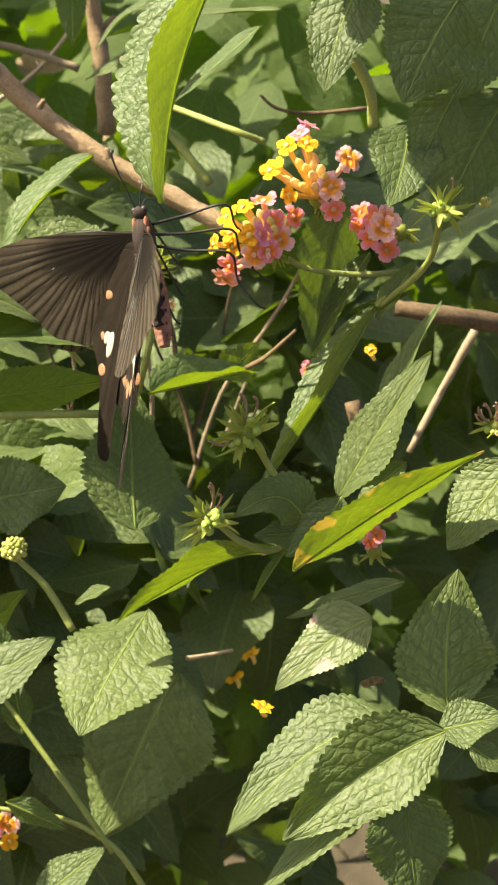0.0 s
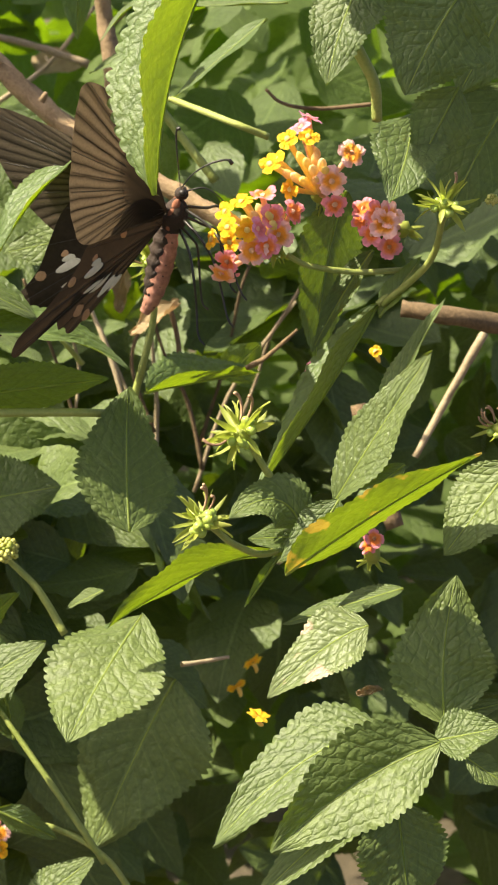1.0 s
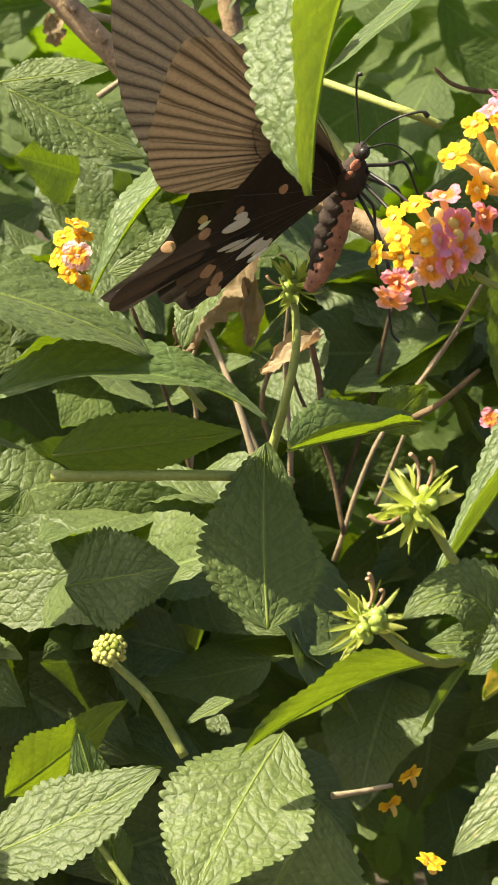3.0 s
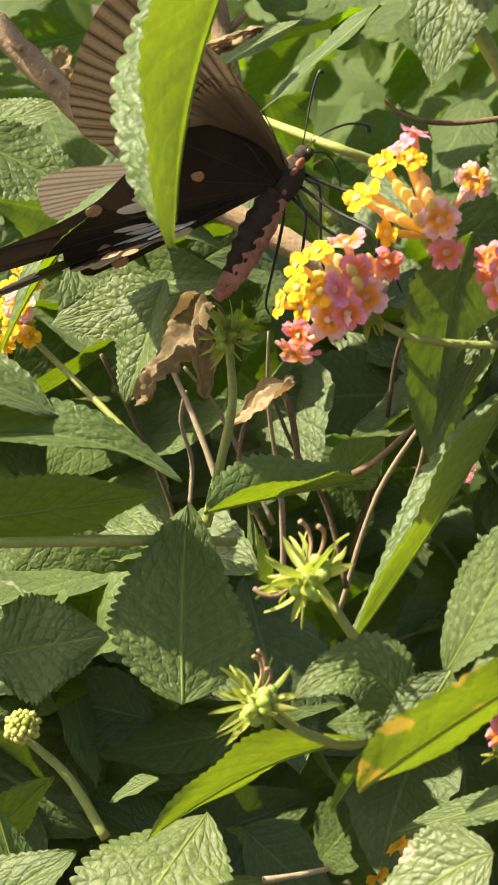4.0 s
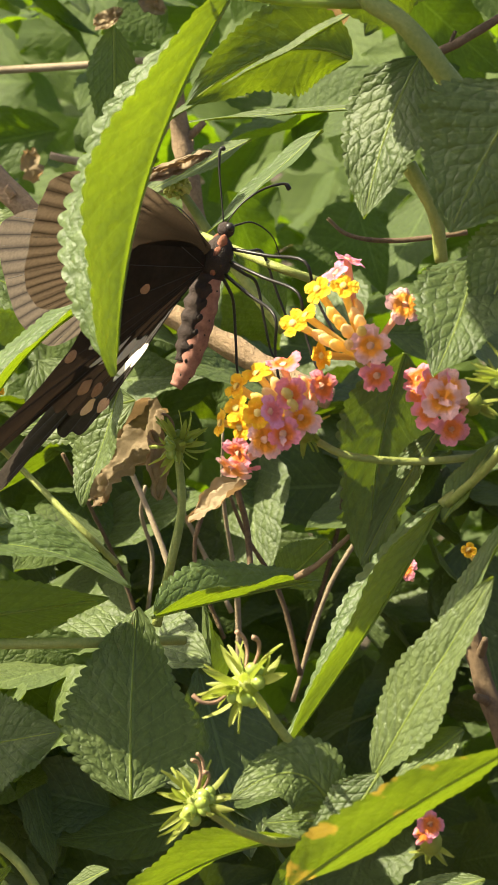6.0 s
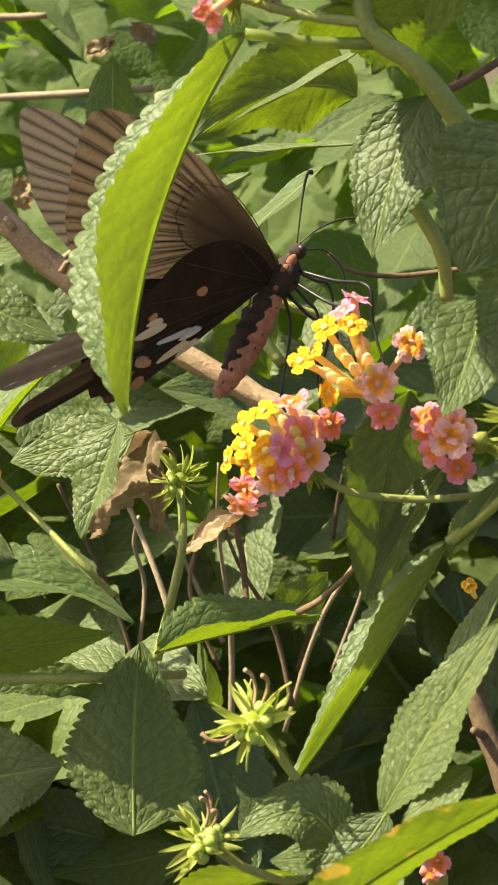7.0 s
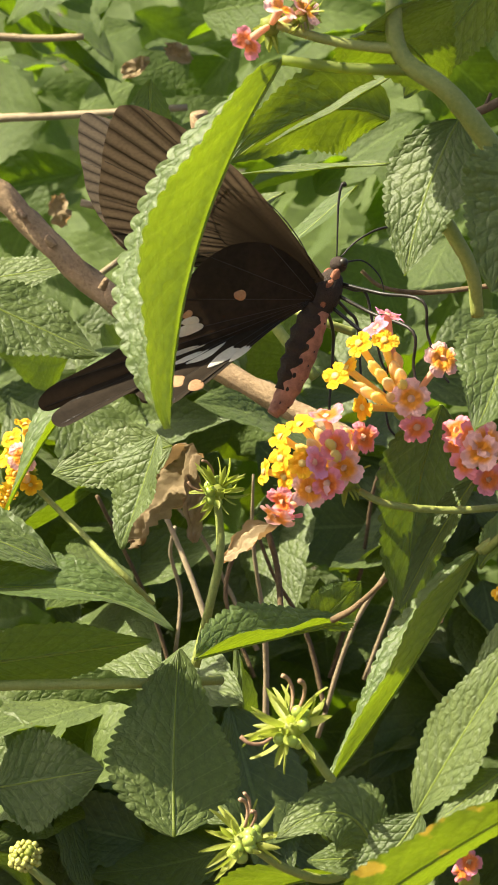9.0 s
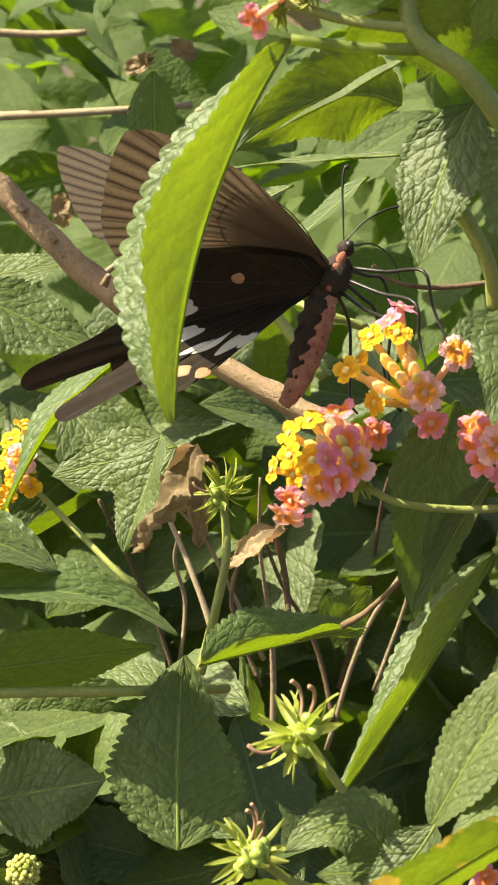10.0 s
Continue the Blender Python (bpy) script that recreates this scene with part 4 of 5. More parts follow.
stem(middle, [(-0.0203, -0.0397, 0.5493), (-0.0132, -0.0384, 0.5384), (-0.0040, -0.0368, 0.5281)], 0.00074, 0.00093)
stem(middle, [(-0.0286, -0.0473, 0.5315), (-0.0216, -0.0434, 0.5247), (-0.0130, -0.0394, 0.5210), (-0.0044, -0.0352, 0.5267)], 0.00074, 0.00092)
stem(middle, [(-0.0088, -0.0065, 0.5821), (-0.0030, -0.0074, 0.5798), (0.0089, -0.0058, 0.5782), (0.0209, -0.0036, 0.5785)], 0.00068, 0.00068)
stick = thing("dry_stick", "bare brown lantana stem, rough barked", "stick")
stem(stick, [(-0.1050, 0.1211, 0.6269), (-0.0855, 0.1151, 0.6099), (-0.0574, 0.1066, 0.5856), (-0.0243, 0.0951, 0.5684), (-0.0028, 0.0865, 0.5592)], 0.00298, 0.00233, BARK, name='stem', rough=0.45, sides=18)
stem(stick, [(-0.0729, 0.1093, 0.5995), (-0.0742, 0.1091, 0.6012), (-0.0746, 0.1090, 0.6016)], 0.00105, 0.00058, BARK, name="stub", rough=0.4)
stem(stick, [(-0.0617, 0.1031, 0.5909), (-0.0607, 0.1027, 0.5929), (-0.0605, 0.1026, 0.5935)], 0.00092, 0.00051, BARK, name="stub", rough=0.4)
stem(stick, [(-0.0423, 0.0967, 0.5788), (-0.0429, 0.0964, 0.5810), (-0.0430, 0.0963, 0.5816)], 0.00104, 0.00058, BARK, name="stub", rough=0.4)
stem(stick, [(-0.0814, 0.1120, 0.6071), (-0.0798, 0.1103, 0.6061), (-0.0794, 0.1098, 0.6058)], 0.00093, 0.00052, BARK, name="stub", rough=0.4)

# ---- flower heads ----
head_upper = flower_head('upright flower head with yellow centre and pink outer florets', (0.0002, 0.0081, 0.5929), seed=3, down=(0.3058, -0.1640, -0.7871))
floret(head_upper, (0.0002, 0.0081, 0.5929), (-0.0089, 0.0046, 0.6070), 'y', 0.0048, 150, (-0.4105, -0.5471, 0.7104))
floret(head_upper, (0.0002, 0.0081, 0.5929), (-0.0042, 0.0028, 0.6081), 'y', 0.0048, 151, (-0.0115, -0.6448, 0.7460))
floret(head_upper, (0.0002, 0.0081, 0.5929), (-0.0030, 0.0101, 0.6111), 'l', 0.0056, 152, (0.2926, 0.0968, 0.9193))
floret(head_upper, (0.0002, 0.0081, 0.5929), (-0.0059, 0.0074, 0.6093), 'l', 0.0056, 153, (-0.6066, -0.0873, 0.6591))
floret(head_upper, (0.0002, 0.0081, 0.5929), (-0.0133, 0.0008, 0.6019), 'y', 0.0048, 154, (-0.6088, -0.5623, 0.5032))
floret(head_upper, (0.0002, 0.0081, 0.5929), (-0.0111, 0.0070, 0.6017), 'y', 0.0048, 155, (-0.6070, -0.2141, 0.5965))
floret(head_upper, (0.0002, 0.0081, 0.5929), (0.0069, 0.0055, 0.6040), 'p', 0.0066, 156, (0.2389, -0.7422, 0.6222))
floret(head_upper, (0.0002, 0.0081, 0.5929), (-0.0001, -0.0092, 0.6008), 'p', 0.0066, 157, (-0.0606, -0.9148, 0.4148))
floret(head_upper, (0.0002, 0.0081, 0.5929), (0.0013, -0.0081, 0.5947), 'k', 0.0058, 158, (0.0945, -0.9662, -0.2003))
floret(head_upper, (0.0002, 0.0081, 0.5929), (-0.0084, 0.0008, 0.5958), 'y', 0.0048, 159, (-0.8043, -0.4996, 0.0584))
closed_bud(head_upper, (0.0002, 0.0081, 0.5929), (-0.0072, -0.0013, 0.6053), 0)
closed_bud(head_upper, (0.0002, 0.0081, 0.5929), (-0.0047, -0.0071, 0.6037), 1)
closed_bud(head_upper, (0.0002, 0.0081, 0.5929), (-0.0020, -0.0047, 0.6048), 2)
closed_bud(head_upper, (0.0002, 0.0081, 0.5929), (-0.0061, -0.0056, 0.6050), 3)
closed_bud(head_upper, (0.0002, 0.0081, 0.5929), (-0.0087, -0.0039, 0.6008), 4)
closed_bud(head_upper, (0.0002, 0.0081, 0.5929), (-0.0028, 0.0016, 0.6045), 5)
closed_bud(head_upper, (0.0002, 0.0081, 0.5929), (-0.0068, -0.0061, 0.6004), 6)
closed_bud(head_upper, (0.0002, 0.0081, 0.5929), (-0.0040, -0.0090, 0.6013), 7)
closed_bud(head_upper, (0.0002, 0.0081, 0.5929), (-0.0099, 0.0022, 0.5999), 8)
closed_bud(head_upper, (0.0002, 0.0081, 0.5929), (-0.0018, -0.0092, 0.6039), 9)
closed_bud(head_upper, (0.0002, 0.0081, 0.5929), (-0.0020, 0.0059, 0.6049), 10)
head_lower = flower_head('flower head of yellow, orange and pink florets', (-0.0108, -0.0016, 0.5825), seed=4, down=(0.7044, 0.0559, -0.4368))
floret(head_lower, (-0.0108, -0.0016, 0.5825), (-0.0197, -0.0020, 0.5936), 'y', 0.0048, 200, (-0.4102, -0.3409, 0.8518))
floret(head_lower, (-0.0108, -0.0016, 0.5825), (-0.0233, -0.0008, 0.5907), 'y', 0.0048, 201, (-0.7080, -0.3080, 0.6276))
floret(head_lower, (-0.0108, -0.0016, 0.5825), (-0.0263, -0.0019, 0.5841), 'y', 0.0048, 202, (-0.9045, -0.3400, 0.2149))
floret(head_lower, (-0.0108, -0.0016, 0.5825), (-0.0233, -0.0078, 0.5888), 'y', 0.0048, 203, (-0.6092, -0.6891, 0.4405))
floret(head_lower, (-0.0108, -0.0016, 0.5825), (-0.0228, -0.0089, 0.5855), 'y', 0.0048, 204, (-0.7057, -0.7219, 0.0287))
floret(head_lower, (-0.0108, -0.0016, 0.5825), (-0.0150, -0.0033, 0.5959), 'k', 0.0060, 205, (-0.1104, -0.1843, 1.0118))
floret(head_lower, (-0.0108, -0.0016, 0.5825), (-0.0177, 0.0059, 0.5919), 'y', 0.0048, 206, (-0.3074, 0.1013, 0.9139))
floret(head_lower, (-0.0108, -0.0016, 0.5825), (-0.0081, -0.0086, 0.5931), 'k', 0.0058, 207, (0.5908, -0.6982, 0.4512))
floret(head_lower, (-0.0108, -0.0016, 0.5825), (-0.0090, 0.0012, 0.5907), 'k', 0.0060, 208, (0.2922, -0.0300, 0.8566))
floret(head_lower, (-0.0108, -0.0016, 0.5825), (-0.0169, -0.0156, 0.5909), 'l', 0.0056, 209, (0.5918, -0.6034, 0.4191))
floret(head_lower, (-0.0108, -0.0016, 0.5825), (-0.0183, -0.0153, 0.5855), 'p', 0.0066, 210, (-0.2086, -0.9464, 0.1606))
floret(head_lower, (-0.0108, -0.0016, 0.5825), (-0.0231, -0.0085, 0.5805), 'k', 0.0058, 211, (-0.6029, -0.7241, -0.2866))
floret(head_lower, (-0.0108, -0.0016, 0.5825), (-0.0241, -0.0075, 0.5771), 'p', 0.0066, 212, (-0.4992, -0.6316, -0.6340))
floret(head_lower, (-0.0108, -0.0016, 0.5825), (-0.0222, -0.0017, 0.5756), 'k', 0.0058, 213, (-0.2966, -0.4757, -0.7911))
floret(head_lower, (-0.0108, -0.0016, 0.5825), (-0.0138, -0.0125, 0.5930), 'k', 0.0058, 214, (0.2000, -0.8500, 0.5000))
floret(head_lower, (-0.0108, -0.0016, 0.5825), (-0.0118, -0.0126, 0.5886), 'p', 0.0062, 215, (0.2500, -0.9300, 0.2500))
floret(head_lower, (-0.0108, -0.0016, 0.5825), (-0.0150, -0.0158, 0.5868), 'k', 0.0056, 216, (0.0500, -0.9700, 0.2200))
floret(head_lower, (-0.0108, -0.0016, 0.5825), (-0.0196, -0.0140, 0.5900), 'y', 0.0052, 217, (-0.4000, -0.8500, 0.3500))
closed_bud(head_lower, (-0.0108, -0.0016, 0.5825), (-0.0206, -0.0108, 0.5923), 0)
closed_bud(head_lower, (-0.0108, -0.0016, 0.5825), (-0.0186, -0.0124, 0.5939), 1)
closed_bud(head_lower, (-0.0108, -0.0016, 0.5825), (-0.0130, -0.0112, 0.5945), 2)
closed_bud(head_lower, (-0.0108, -0.0016, 0.5825), (-0.0151, -0.0134, 0.5942), 3)
closed_bud(head_lower, (-0.0108, -0.0016, 0.5825), (-0.0117, -0.0080, 0.5946), 4)
closed_bud(head_lower, (-0.0108, -0.0016, 0.5825), (-0.0170, -0.0090, 0.5948), 5)
closed_bud(head_lower, (-0.0108, -0.0016, 0.5825), (-0.0141, -0.0141, 0.5923), 6)
closed_bud(head_lower, (-0.0108, -0.0016, 0.5825), (-0.0201, -0.0126, 0.5902), 7)
head_side = flower_head('small flower head of fading pink florets', (0.0185, -0.0041, 0.5885), seed=5, down=(0.6032, 0.1208, -0.2482))
floret(head_side, (0.0185, -0.0041, 0.5885), (0.0087, -0.0044, 0.5935), 'k', 0.0058, 250, (-0.5100, -0.4990, 0.6935))
floret(head_side, (0.0185, -0.0041, 0.5885), (0.0111, -0.0097, 0.5936), 'k', 0.0058, 251, (-0.3108, -0.7540, 0.5699))
floret(head_side, (0.0185, -0.0041, 0.5885), (0.0136, -0.0108, 0.5935), 'p', 0.0066, 252, (0.0886, -0.7250, 0.6682))
floret(head_side, (0.0185, -0.0041, 0.5885), (0.0099, -0.0102, 0.5888), 'k', 0.0058, 253, (-0.6074, -0.7853, 0.1563))
floret(head_side, (0.0185, -0.0041, 0.5885), (0.0144, -0.0112, 0.5861), 'k', 0.0058, 254, (-0.1077, -0.9953, 0.0194))
floret(head_side, (0.0185, -0.0041, 0.5885), (0.0123, -0.0124, 0.5919), 'p', 0.0066, 255, (-0.2100, -0.9457, 0.3187))
floret(head_side, (0.0185, -0.0041, 0.5885), (0.0088, -0.0014, 0.5898), 'k', 0.0058, 256, (-0.8049, -0.4676, 0.1531))
head_back = flower_head('yellow flower head half hidden by a leaf', (-0.0786, 0.0883, 0.5527), seed=6, down=(0.5050, 0.0254, -0.5333))
floret(head_back, (-0.0786, 0.0883, 0.5527), (-0.0784, 0.0887, 0.5634), 'y', 0.0048, 300, (0.0902, -0.2179, 0.9189))
floret(head_back, (-0.0786, 0.0883, 0.5527), (-0.0813, 0.0849, 0.5613), 'y', 0.0048, 301, (-0.3100, -0.5005, 0.6953))
floret(head_back, (-0.0786, 0.0883, 0.5527), (-0.0766, 0.0889, 0.5607), 'y', 0.0048, 302, (0.3914, -0.2843, 0.7321))
floret(head_back, (-0.0786, 0.0883, 0.5527), (-0.0825, 0.0835, 0.5571), 'y', 0.0048, 303, (-0.6082, -0.5944, 0.4085))
floret(head_back, (-0.0786, 0.0883, 0.5527), (-0.0802, 0.0785, 0.5549), 'y', 0.0048, 304, (-0.3090, -0.8502, 0.2858))
floret(head_back, (-0.0786, 0.0883, 0.5527), (-0.0819, 0.0810, 0.5499), 'y', 0.0048, 305, (-0.5046, -0.7875, -0.1590))
floret(head_back, (-0.0786, 0.0883, 0.5527), (-0.0766, 0.0795, 0.5518), 'y', 0.0048, 306, (0.1934, -0.9822, -0.0887))
floret(head_back, (-0.0786, 0.0883, 0.5527), (-0.0783, 0.0787, 0.5588), 'p', 0.0066, 307, (-0.0102, -0.7884, 0.4779))
floret(head_back, (-0.0786, 0.0883, 0.5527), (-0.0834, 0.0831, 0.5465), 'y', 0.0048, 308, (-0.6009, -0.5346, -0.3507))
closed_bud(head_back, (-0.0786, 0.0883, 0.5527), (-0.0798, 0.0820, 0.5590), 0)
closed_bud(head_back, (-0.0786, 0.0883, 0.5527), (-0.0777, 0.0781, 0.5537), 1)
head_top = flower_head('pink floret on a fruiting head', (-0.0258, -0.0007, 0.6658), seed=7, down=(0.0050, 0.0292, -0.5377))
floret(head_top, (-0.0258, -0.0007, 0.6658), (-0.0301, -0.0097, 0.6639), 'k', 0.0058, 350, (-0.4998, -0.5995, -0.5393))
floret(head_top, (-0.0258, -0.0007, 0.6658), (-0.0240, -0.0057, 0.6697), 'p', 0.0066, 351, (0.4924, -0.1903, 0.7010))
floret(head_top, (-0.0258, -0.0007, 0.6658), (-0.0201, -0.0037, 0.6694), 'p', 0.0066, 352, (0.5924, -0.1911, 0.7019))
head_red = flower_head('small dark red floret under a leaf', (0.0103, -0.0423, 0.5221), seed=8, down=(0.0048, -0.2565, -0.7578))
floret(head_red, (0.0103, -0.0423, 0.5221), (0.0097, -0.0457, 0.5276), 'k', 0.0044, 400, (-0.0114, -0.7242, 0.6673))
floret(head_red, (0.0103, -0.0423, 0.5221), (0.0085, -0.0443, 0.5255), 'k', 0.0044, 401, (-0.7062, -0.4042, 0.3435))
head_corner = flower_head('low flower head of peach and yellow florets', (-0.0773, -0.0002, 0.4174), seed=9, down=(0.3431, -0.1417, -0.7951))
floret(head_corner, (-0.0773, -0.0002, 0.4174), (-0.0812, -0.0016, 0.4265), 'p', 0.0066, 450, (-0.4906, -0.2893, 0.7454))
floret(head_corner, (-0.0773, -0.0002, 0.4174), (-0.0761, -0.0036, 0.4286), 'y', 0.0048, 451, (-0.0858, -0.1700, 0.9240))
floret(head_corner, (-0.0773, -0.0002, 0.4174), (-0.0718, -0.0031, 0.4261), 'p', 0.0066, 452, (0.3021, -0.3815, 0.8020))
floret(head_corner, (-0.0773, -0.0002, 0.4174), (-0.0819, -0.0066, 0.4244), 'y', 0.0048, 453, (-0.6067, -0.6085, 0.4378))
floret(head_corner, (-0.0773, -0.0002, 0.4174), (-0.0768, -0.0086, 0.4266), 'k', 0.0058, 454, (-0.1270, -0.7220, 0.6021))
floret(head_corner, (-0.0773, -0.0002, 0.4174), (-0.0715, -0.0083, 0.4238), 'y', 0.0048, 455, (0.2741, -0.8411, 0.4443))
closed_bud(head_corner, (-0.0773, -0.0002, 0.4174), (-0.0785, -0.0053, 0.4263), 0)
closed_bud(head_corner, (-0.0773, -0.0002, 0.4174), (-0.0743, -0.0059, 0.4262), 1)

# ---- seed heads and buds ----
seed_head((-0.0214, -0.0389, 0.5499), (-0.6142, -0.2690, 0.7214), 0.0098, 21, 'spent lantana head with green berries and spiky bracts')
seed_head((-0.0298, -0.0452, 0.5312), (-0.5150, -0.2381, 0.8174), 0.0087, 22, 'spent lantana head with swelling green berries', berries=18)
seed_head((0.0215, -0.0314, 0.6021), (0.0841, -0.2148, 0.9202), 0.0077, 23, 'green spiky seed head beside pink florets', withered=1)
seed_head((-0.0350, 0.0449, 0.5631), (-0.0102, -0.3439, 0.8553), 0.0077, 24, 'shaded green seed head behind the flowers', withered=2)
seed_head((0.0402, -0.0278, 0.5478), (-0.1258, -0.5840, 0.6656), 0.0062, 25, 'withered brown flower head', bracts=8, withered=14)
seed_head((-0.0205, -0.0021, 0.6680), (0.1910, -0.4095, 0.6677), 0.0049, 26, 'green seed head at a stem tip', withered=3)
bud_head((-0.0719, -0.0030, 0.5046), 0.0040, 31, 'small knob of pale yellow lantana buds')
bud_head((-0.0368, 0.1156, 0.6000), 0.0039, 32, 'pale yellow flower buds on a thin stalk')
bud_head((0.0407, 0.0018, 0.5945), 0.0019, 34, 'tiny orange flower bud')
stem(back, [(-0.0349, 0.0442, 0.5611), (-0.0343, 0.0408, 0.5511), (-0.0366, 0.0371, 0.5400), (-0.0394, 0.0352, 0.5281)], 0.00082, 0.00105)
stem(middle, [(0.0218, -0.0300, 0.6002), (0.0221, -0.0201, 0.5858), (0.0143, -0.0100, 0.5717)], 0.00074, 0.00083)
stem(lower, [(-0.0719, -0.0026, 0.5028), (-0.0638, -0.0033, 0.4945), (-0.0570, -0.0069, 0.4841)], 0.00077, 0.00099)
stem(back, [(-0.0767, 0.0871, 0.5491), (-0.0715, 0.0854, 0.5443), (-0.0570, 0.0733, 0.5341), (-0.0496, 0.0755, 0.5251)], 0.00064, 0.00077)
stem(back, [(-0.0837, 0.0087, 0.5356), (-0.0661, 0.0086, 0.5361), (-0.0496, 0.0104, 0.5356), (-0.0341, 0.0379, 0.5237)], 0.00110, 0.00099)
stem(back, [(-0.0371, 0.0752, 0.6020), (-0.0179, 0.0481, 0.6005), (-0.0071, 0.0468, 0.5969)], 0.00081, 0.00092)
stem(back, [(-0.0360, 0.1151, 0.5994), (-0.0262, 0.1116, 0.5856), (-0.0127, 0.1022, 0.5704)], 0.00104, 0.00134)
stem(front, [(0.0075, 0.0162, 0.6271), (0.0123, 0.0141, 0.6187), (0.0139, 0.0146, 0.6096)], 0.00150, 0.00123)

# ---- dry things ----
twig('broken brown twig pointing up among leaves', [(-0.0114, 0.0269, 0.5422), (-0.0073, 0.0231, 0.5466), (-0.0002, 0.0217, 0.5544)], 0.00076, 0.00044, SHADED_TWIG, 1, 1)
twig('thick brown stem low in the shrub', [(0.0300, 0.0419, 0.5541), (0.0448, 0.0389, 0.5529), (0.0728, 0.0478, 0.5462)], 0.00225, 0.00270, SHADED_TWIG, 2, 2)
twig('thick brown stem low in the shrub', [(0.0268, 0.0714, 0.5162), (0.0307, 0.0649, 0.5020), (0.0374, 0.0568, 0.4855)], 0.00214, 0.00257, SHADED_TWIG, 2, 3)
twig('pale dry straw between the leaves', [(0.0406, 0.0550, 0.5073), (0.0487, 0.0596, 0.5221), (0.0576, 0.0605, 0.5415)], 0.00092, 0.00123, STRAW, 0, 4)
twig('pale dry straw between the leaves', [(-0.0507, 0.1123, 0.5402), (-0.0404, 0.0998, 0.5193), (-0.0329, 0.0920, 0.4966)], 0.00054, 0.00094, STRAW, 0, 5)
twig('thin brown twig in the shade', [(-0.0304, 0.1125, 0.5258), (-0.0331, 0.1081, 0.5129), (-0.0261, 0.1020, 0.4950)], 0.00054, 0.00054, SHADED_TWIG, 0, 6)
twig('thin brown twig in the shade', [(-0.0238, 0.1044, 0.5333), (-0.0211, 0.1014, 0.5245), (-0.0197, 0.0971, 0.5119)], 0.00080, 0.00067, SHADED_TWIG, 0, 7)
twig('curved brown tendril behind the flowers', [(-0.0045, 0.0749, 0.6028), (0.0004, 0.0737, 0.5994), (0.0101, 0.0733, 0.5985), (0.0246, 0.0737, 0.6002)], 0.00042, 0.00060, SHADED_TWIG, 0, 9)
twig('pale dry stick leaning on the leaves', [(-0.0285, -0.0114, 0.4781), (-0.0226, -0.0101, 0.4783), (-0.0162, -0.0079, 0.4784)], 0.00071, 0.00043, STRAW, 0, 13)
twig('brown twig beside the upper leaves', [(0.0126, 0.0357, 0.6432), (0.0188, 0.0366, 0.6462), (0.0292, 0.0385, 0.6523)], 0.00094, 0.00073, SHADED_TWIG, 1, 14)
twig('grey-brown stem standing at the back of the shrub', [(-0.0409, 0.200, 0.6136), (-0.0385, 0.202, 0.5958), (-0.0359, 0.199, 0.5832), (-0.0331, 0.200, 0.5600)], 0.0024, 0.0031, BARK, 2, 61)
twig('pale dry stem across the back of the shrub', [(-0.0733, 0.210, 0.5869), (-0.0570, 0.211, 0.5831), (-0.0422, 0.210, 0.5786)], 0.0010, 0.0013, STRAW, 1, 62)
twig('pale dry stem across the back of the shrub', [(-0.0707, 0.220, 0.5627), (-0.0544, 0.219, 0.5764), (-0.0402, 0.220, 0.5954)], 0.0009, 0.0006, STRAW, 1, 63)
twig('pale dry stem across the back of the shrub', [(-0.1044, 0.270, 0.5985), (-0.0732, 0.268, 0.6005), (-0.0453, 0.270, 0.6024)], 0.0013, 0.0010, STRAW, 0, 64)
twig('pale dry stem across the back of the shrub', [(-0.1091, 0.270, 0.6231), (-0.0906, 0.271, 0.6221), (-0.0757, 0.270, 0.6229)], 0.0013, 0.0010, STRAW, 0, 65)
for k, (root_at, end_at) in enumerate((((-0.0641, 0.270, 0.6113), (-0.0561, 0.268, 0.6160)), ((-0.0519, 0.270, 0.6195), (-0.0444, 0.271, 0.6160)), ((-0.0836, 0.260, 0.5780), (-0.0812, 0.259, 0.5690)))):
    scrap = thing("dry_leaf", 'pale crumpled dry leaf at the back', "dry leaf", "dry leaves")
    dry_leaf(scrap, root_at, end_at, 0.0036, (-0.3, -0.75, 0.58), 1.1, 70 + k)
withered = thing("dry_leaf", 'shrivelled brown leaf hanging behind the flowers', "dry leaf", "dry leaves")
dry_leaf(withered, (-0.0396, 0.0836, 0.5587), (-0.0554, 0.0800, 0.5383), 0.00657, (-0.2108, -0.7548, 0.5708), 1, 3)
dry_leaf(withered, (-0.0408, 0.0801, 0.5545), (-0.0401, 0.0752, 0.5402), 0.00303, (0.1898, -0.7899, 0.4797), 1.2, 5)
rolled = thing("dry_leaf", 'tan leaf rolled into a dry tube', "dry leaf", "dry leaves")
dry_leaf(rolled, (-0.0430, 0.0676, 0.6119), (-0.0287, 0.0696, 0.6173), 0.00400, (0.0047, -0.7492, 0.5820), 2.9, 7)
curled = thing("dry_leaf", 'small brown curled leaf', "dry leaf", "dry leaves")
dry_leaf(curled, (0.0069, -0.0551, 0.4929), (0.0124, -0.0554, 0.4945), 0.00185, (-0.1261, -0.5467, 0.7584), 1.8, 9)
brown_edge = thing("dry_leaf", 'dry brown leaf scrap', "dry leaf", "dry leaves")
dry_leaf(brown_edge, (-0.0215, 0.1018, 0.5352), (-0.0346, 0.1013, 0.5252), 0.00304, (-0.2014, -0.5397, 0.7471), 1.2, 11)

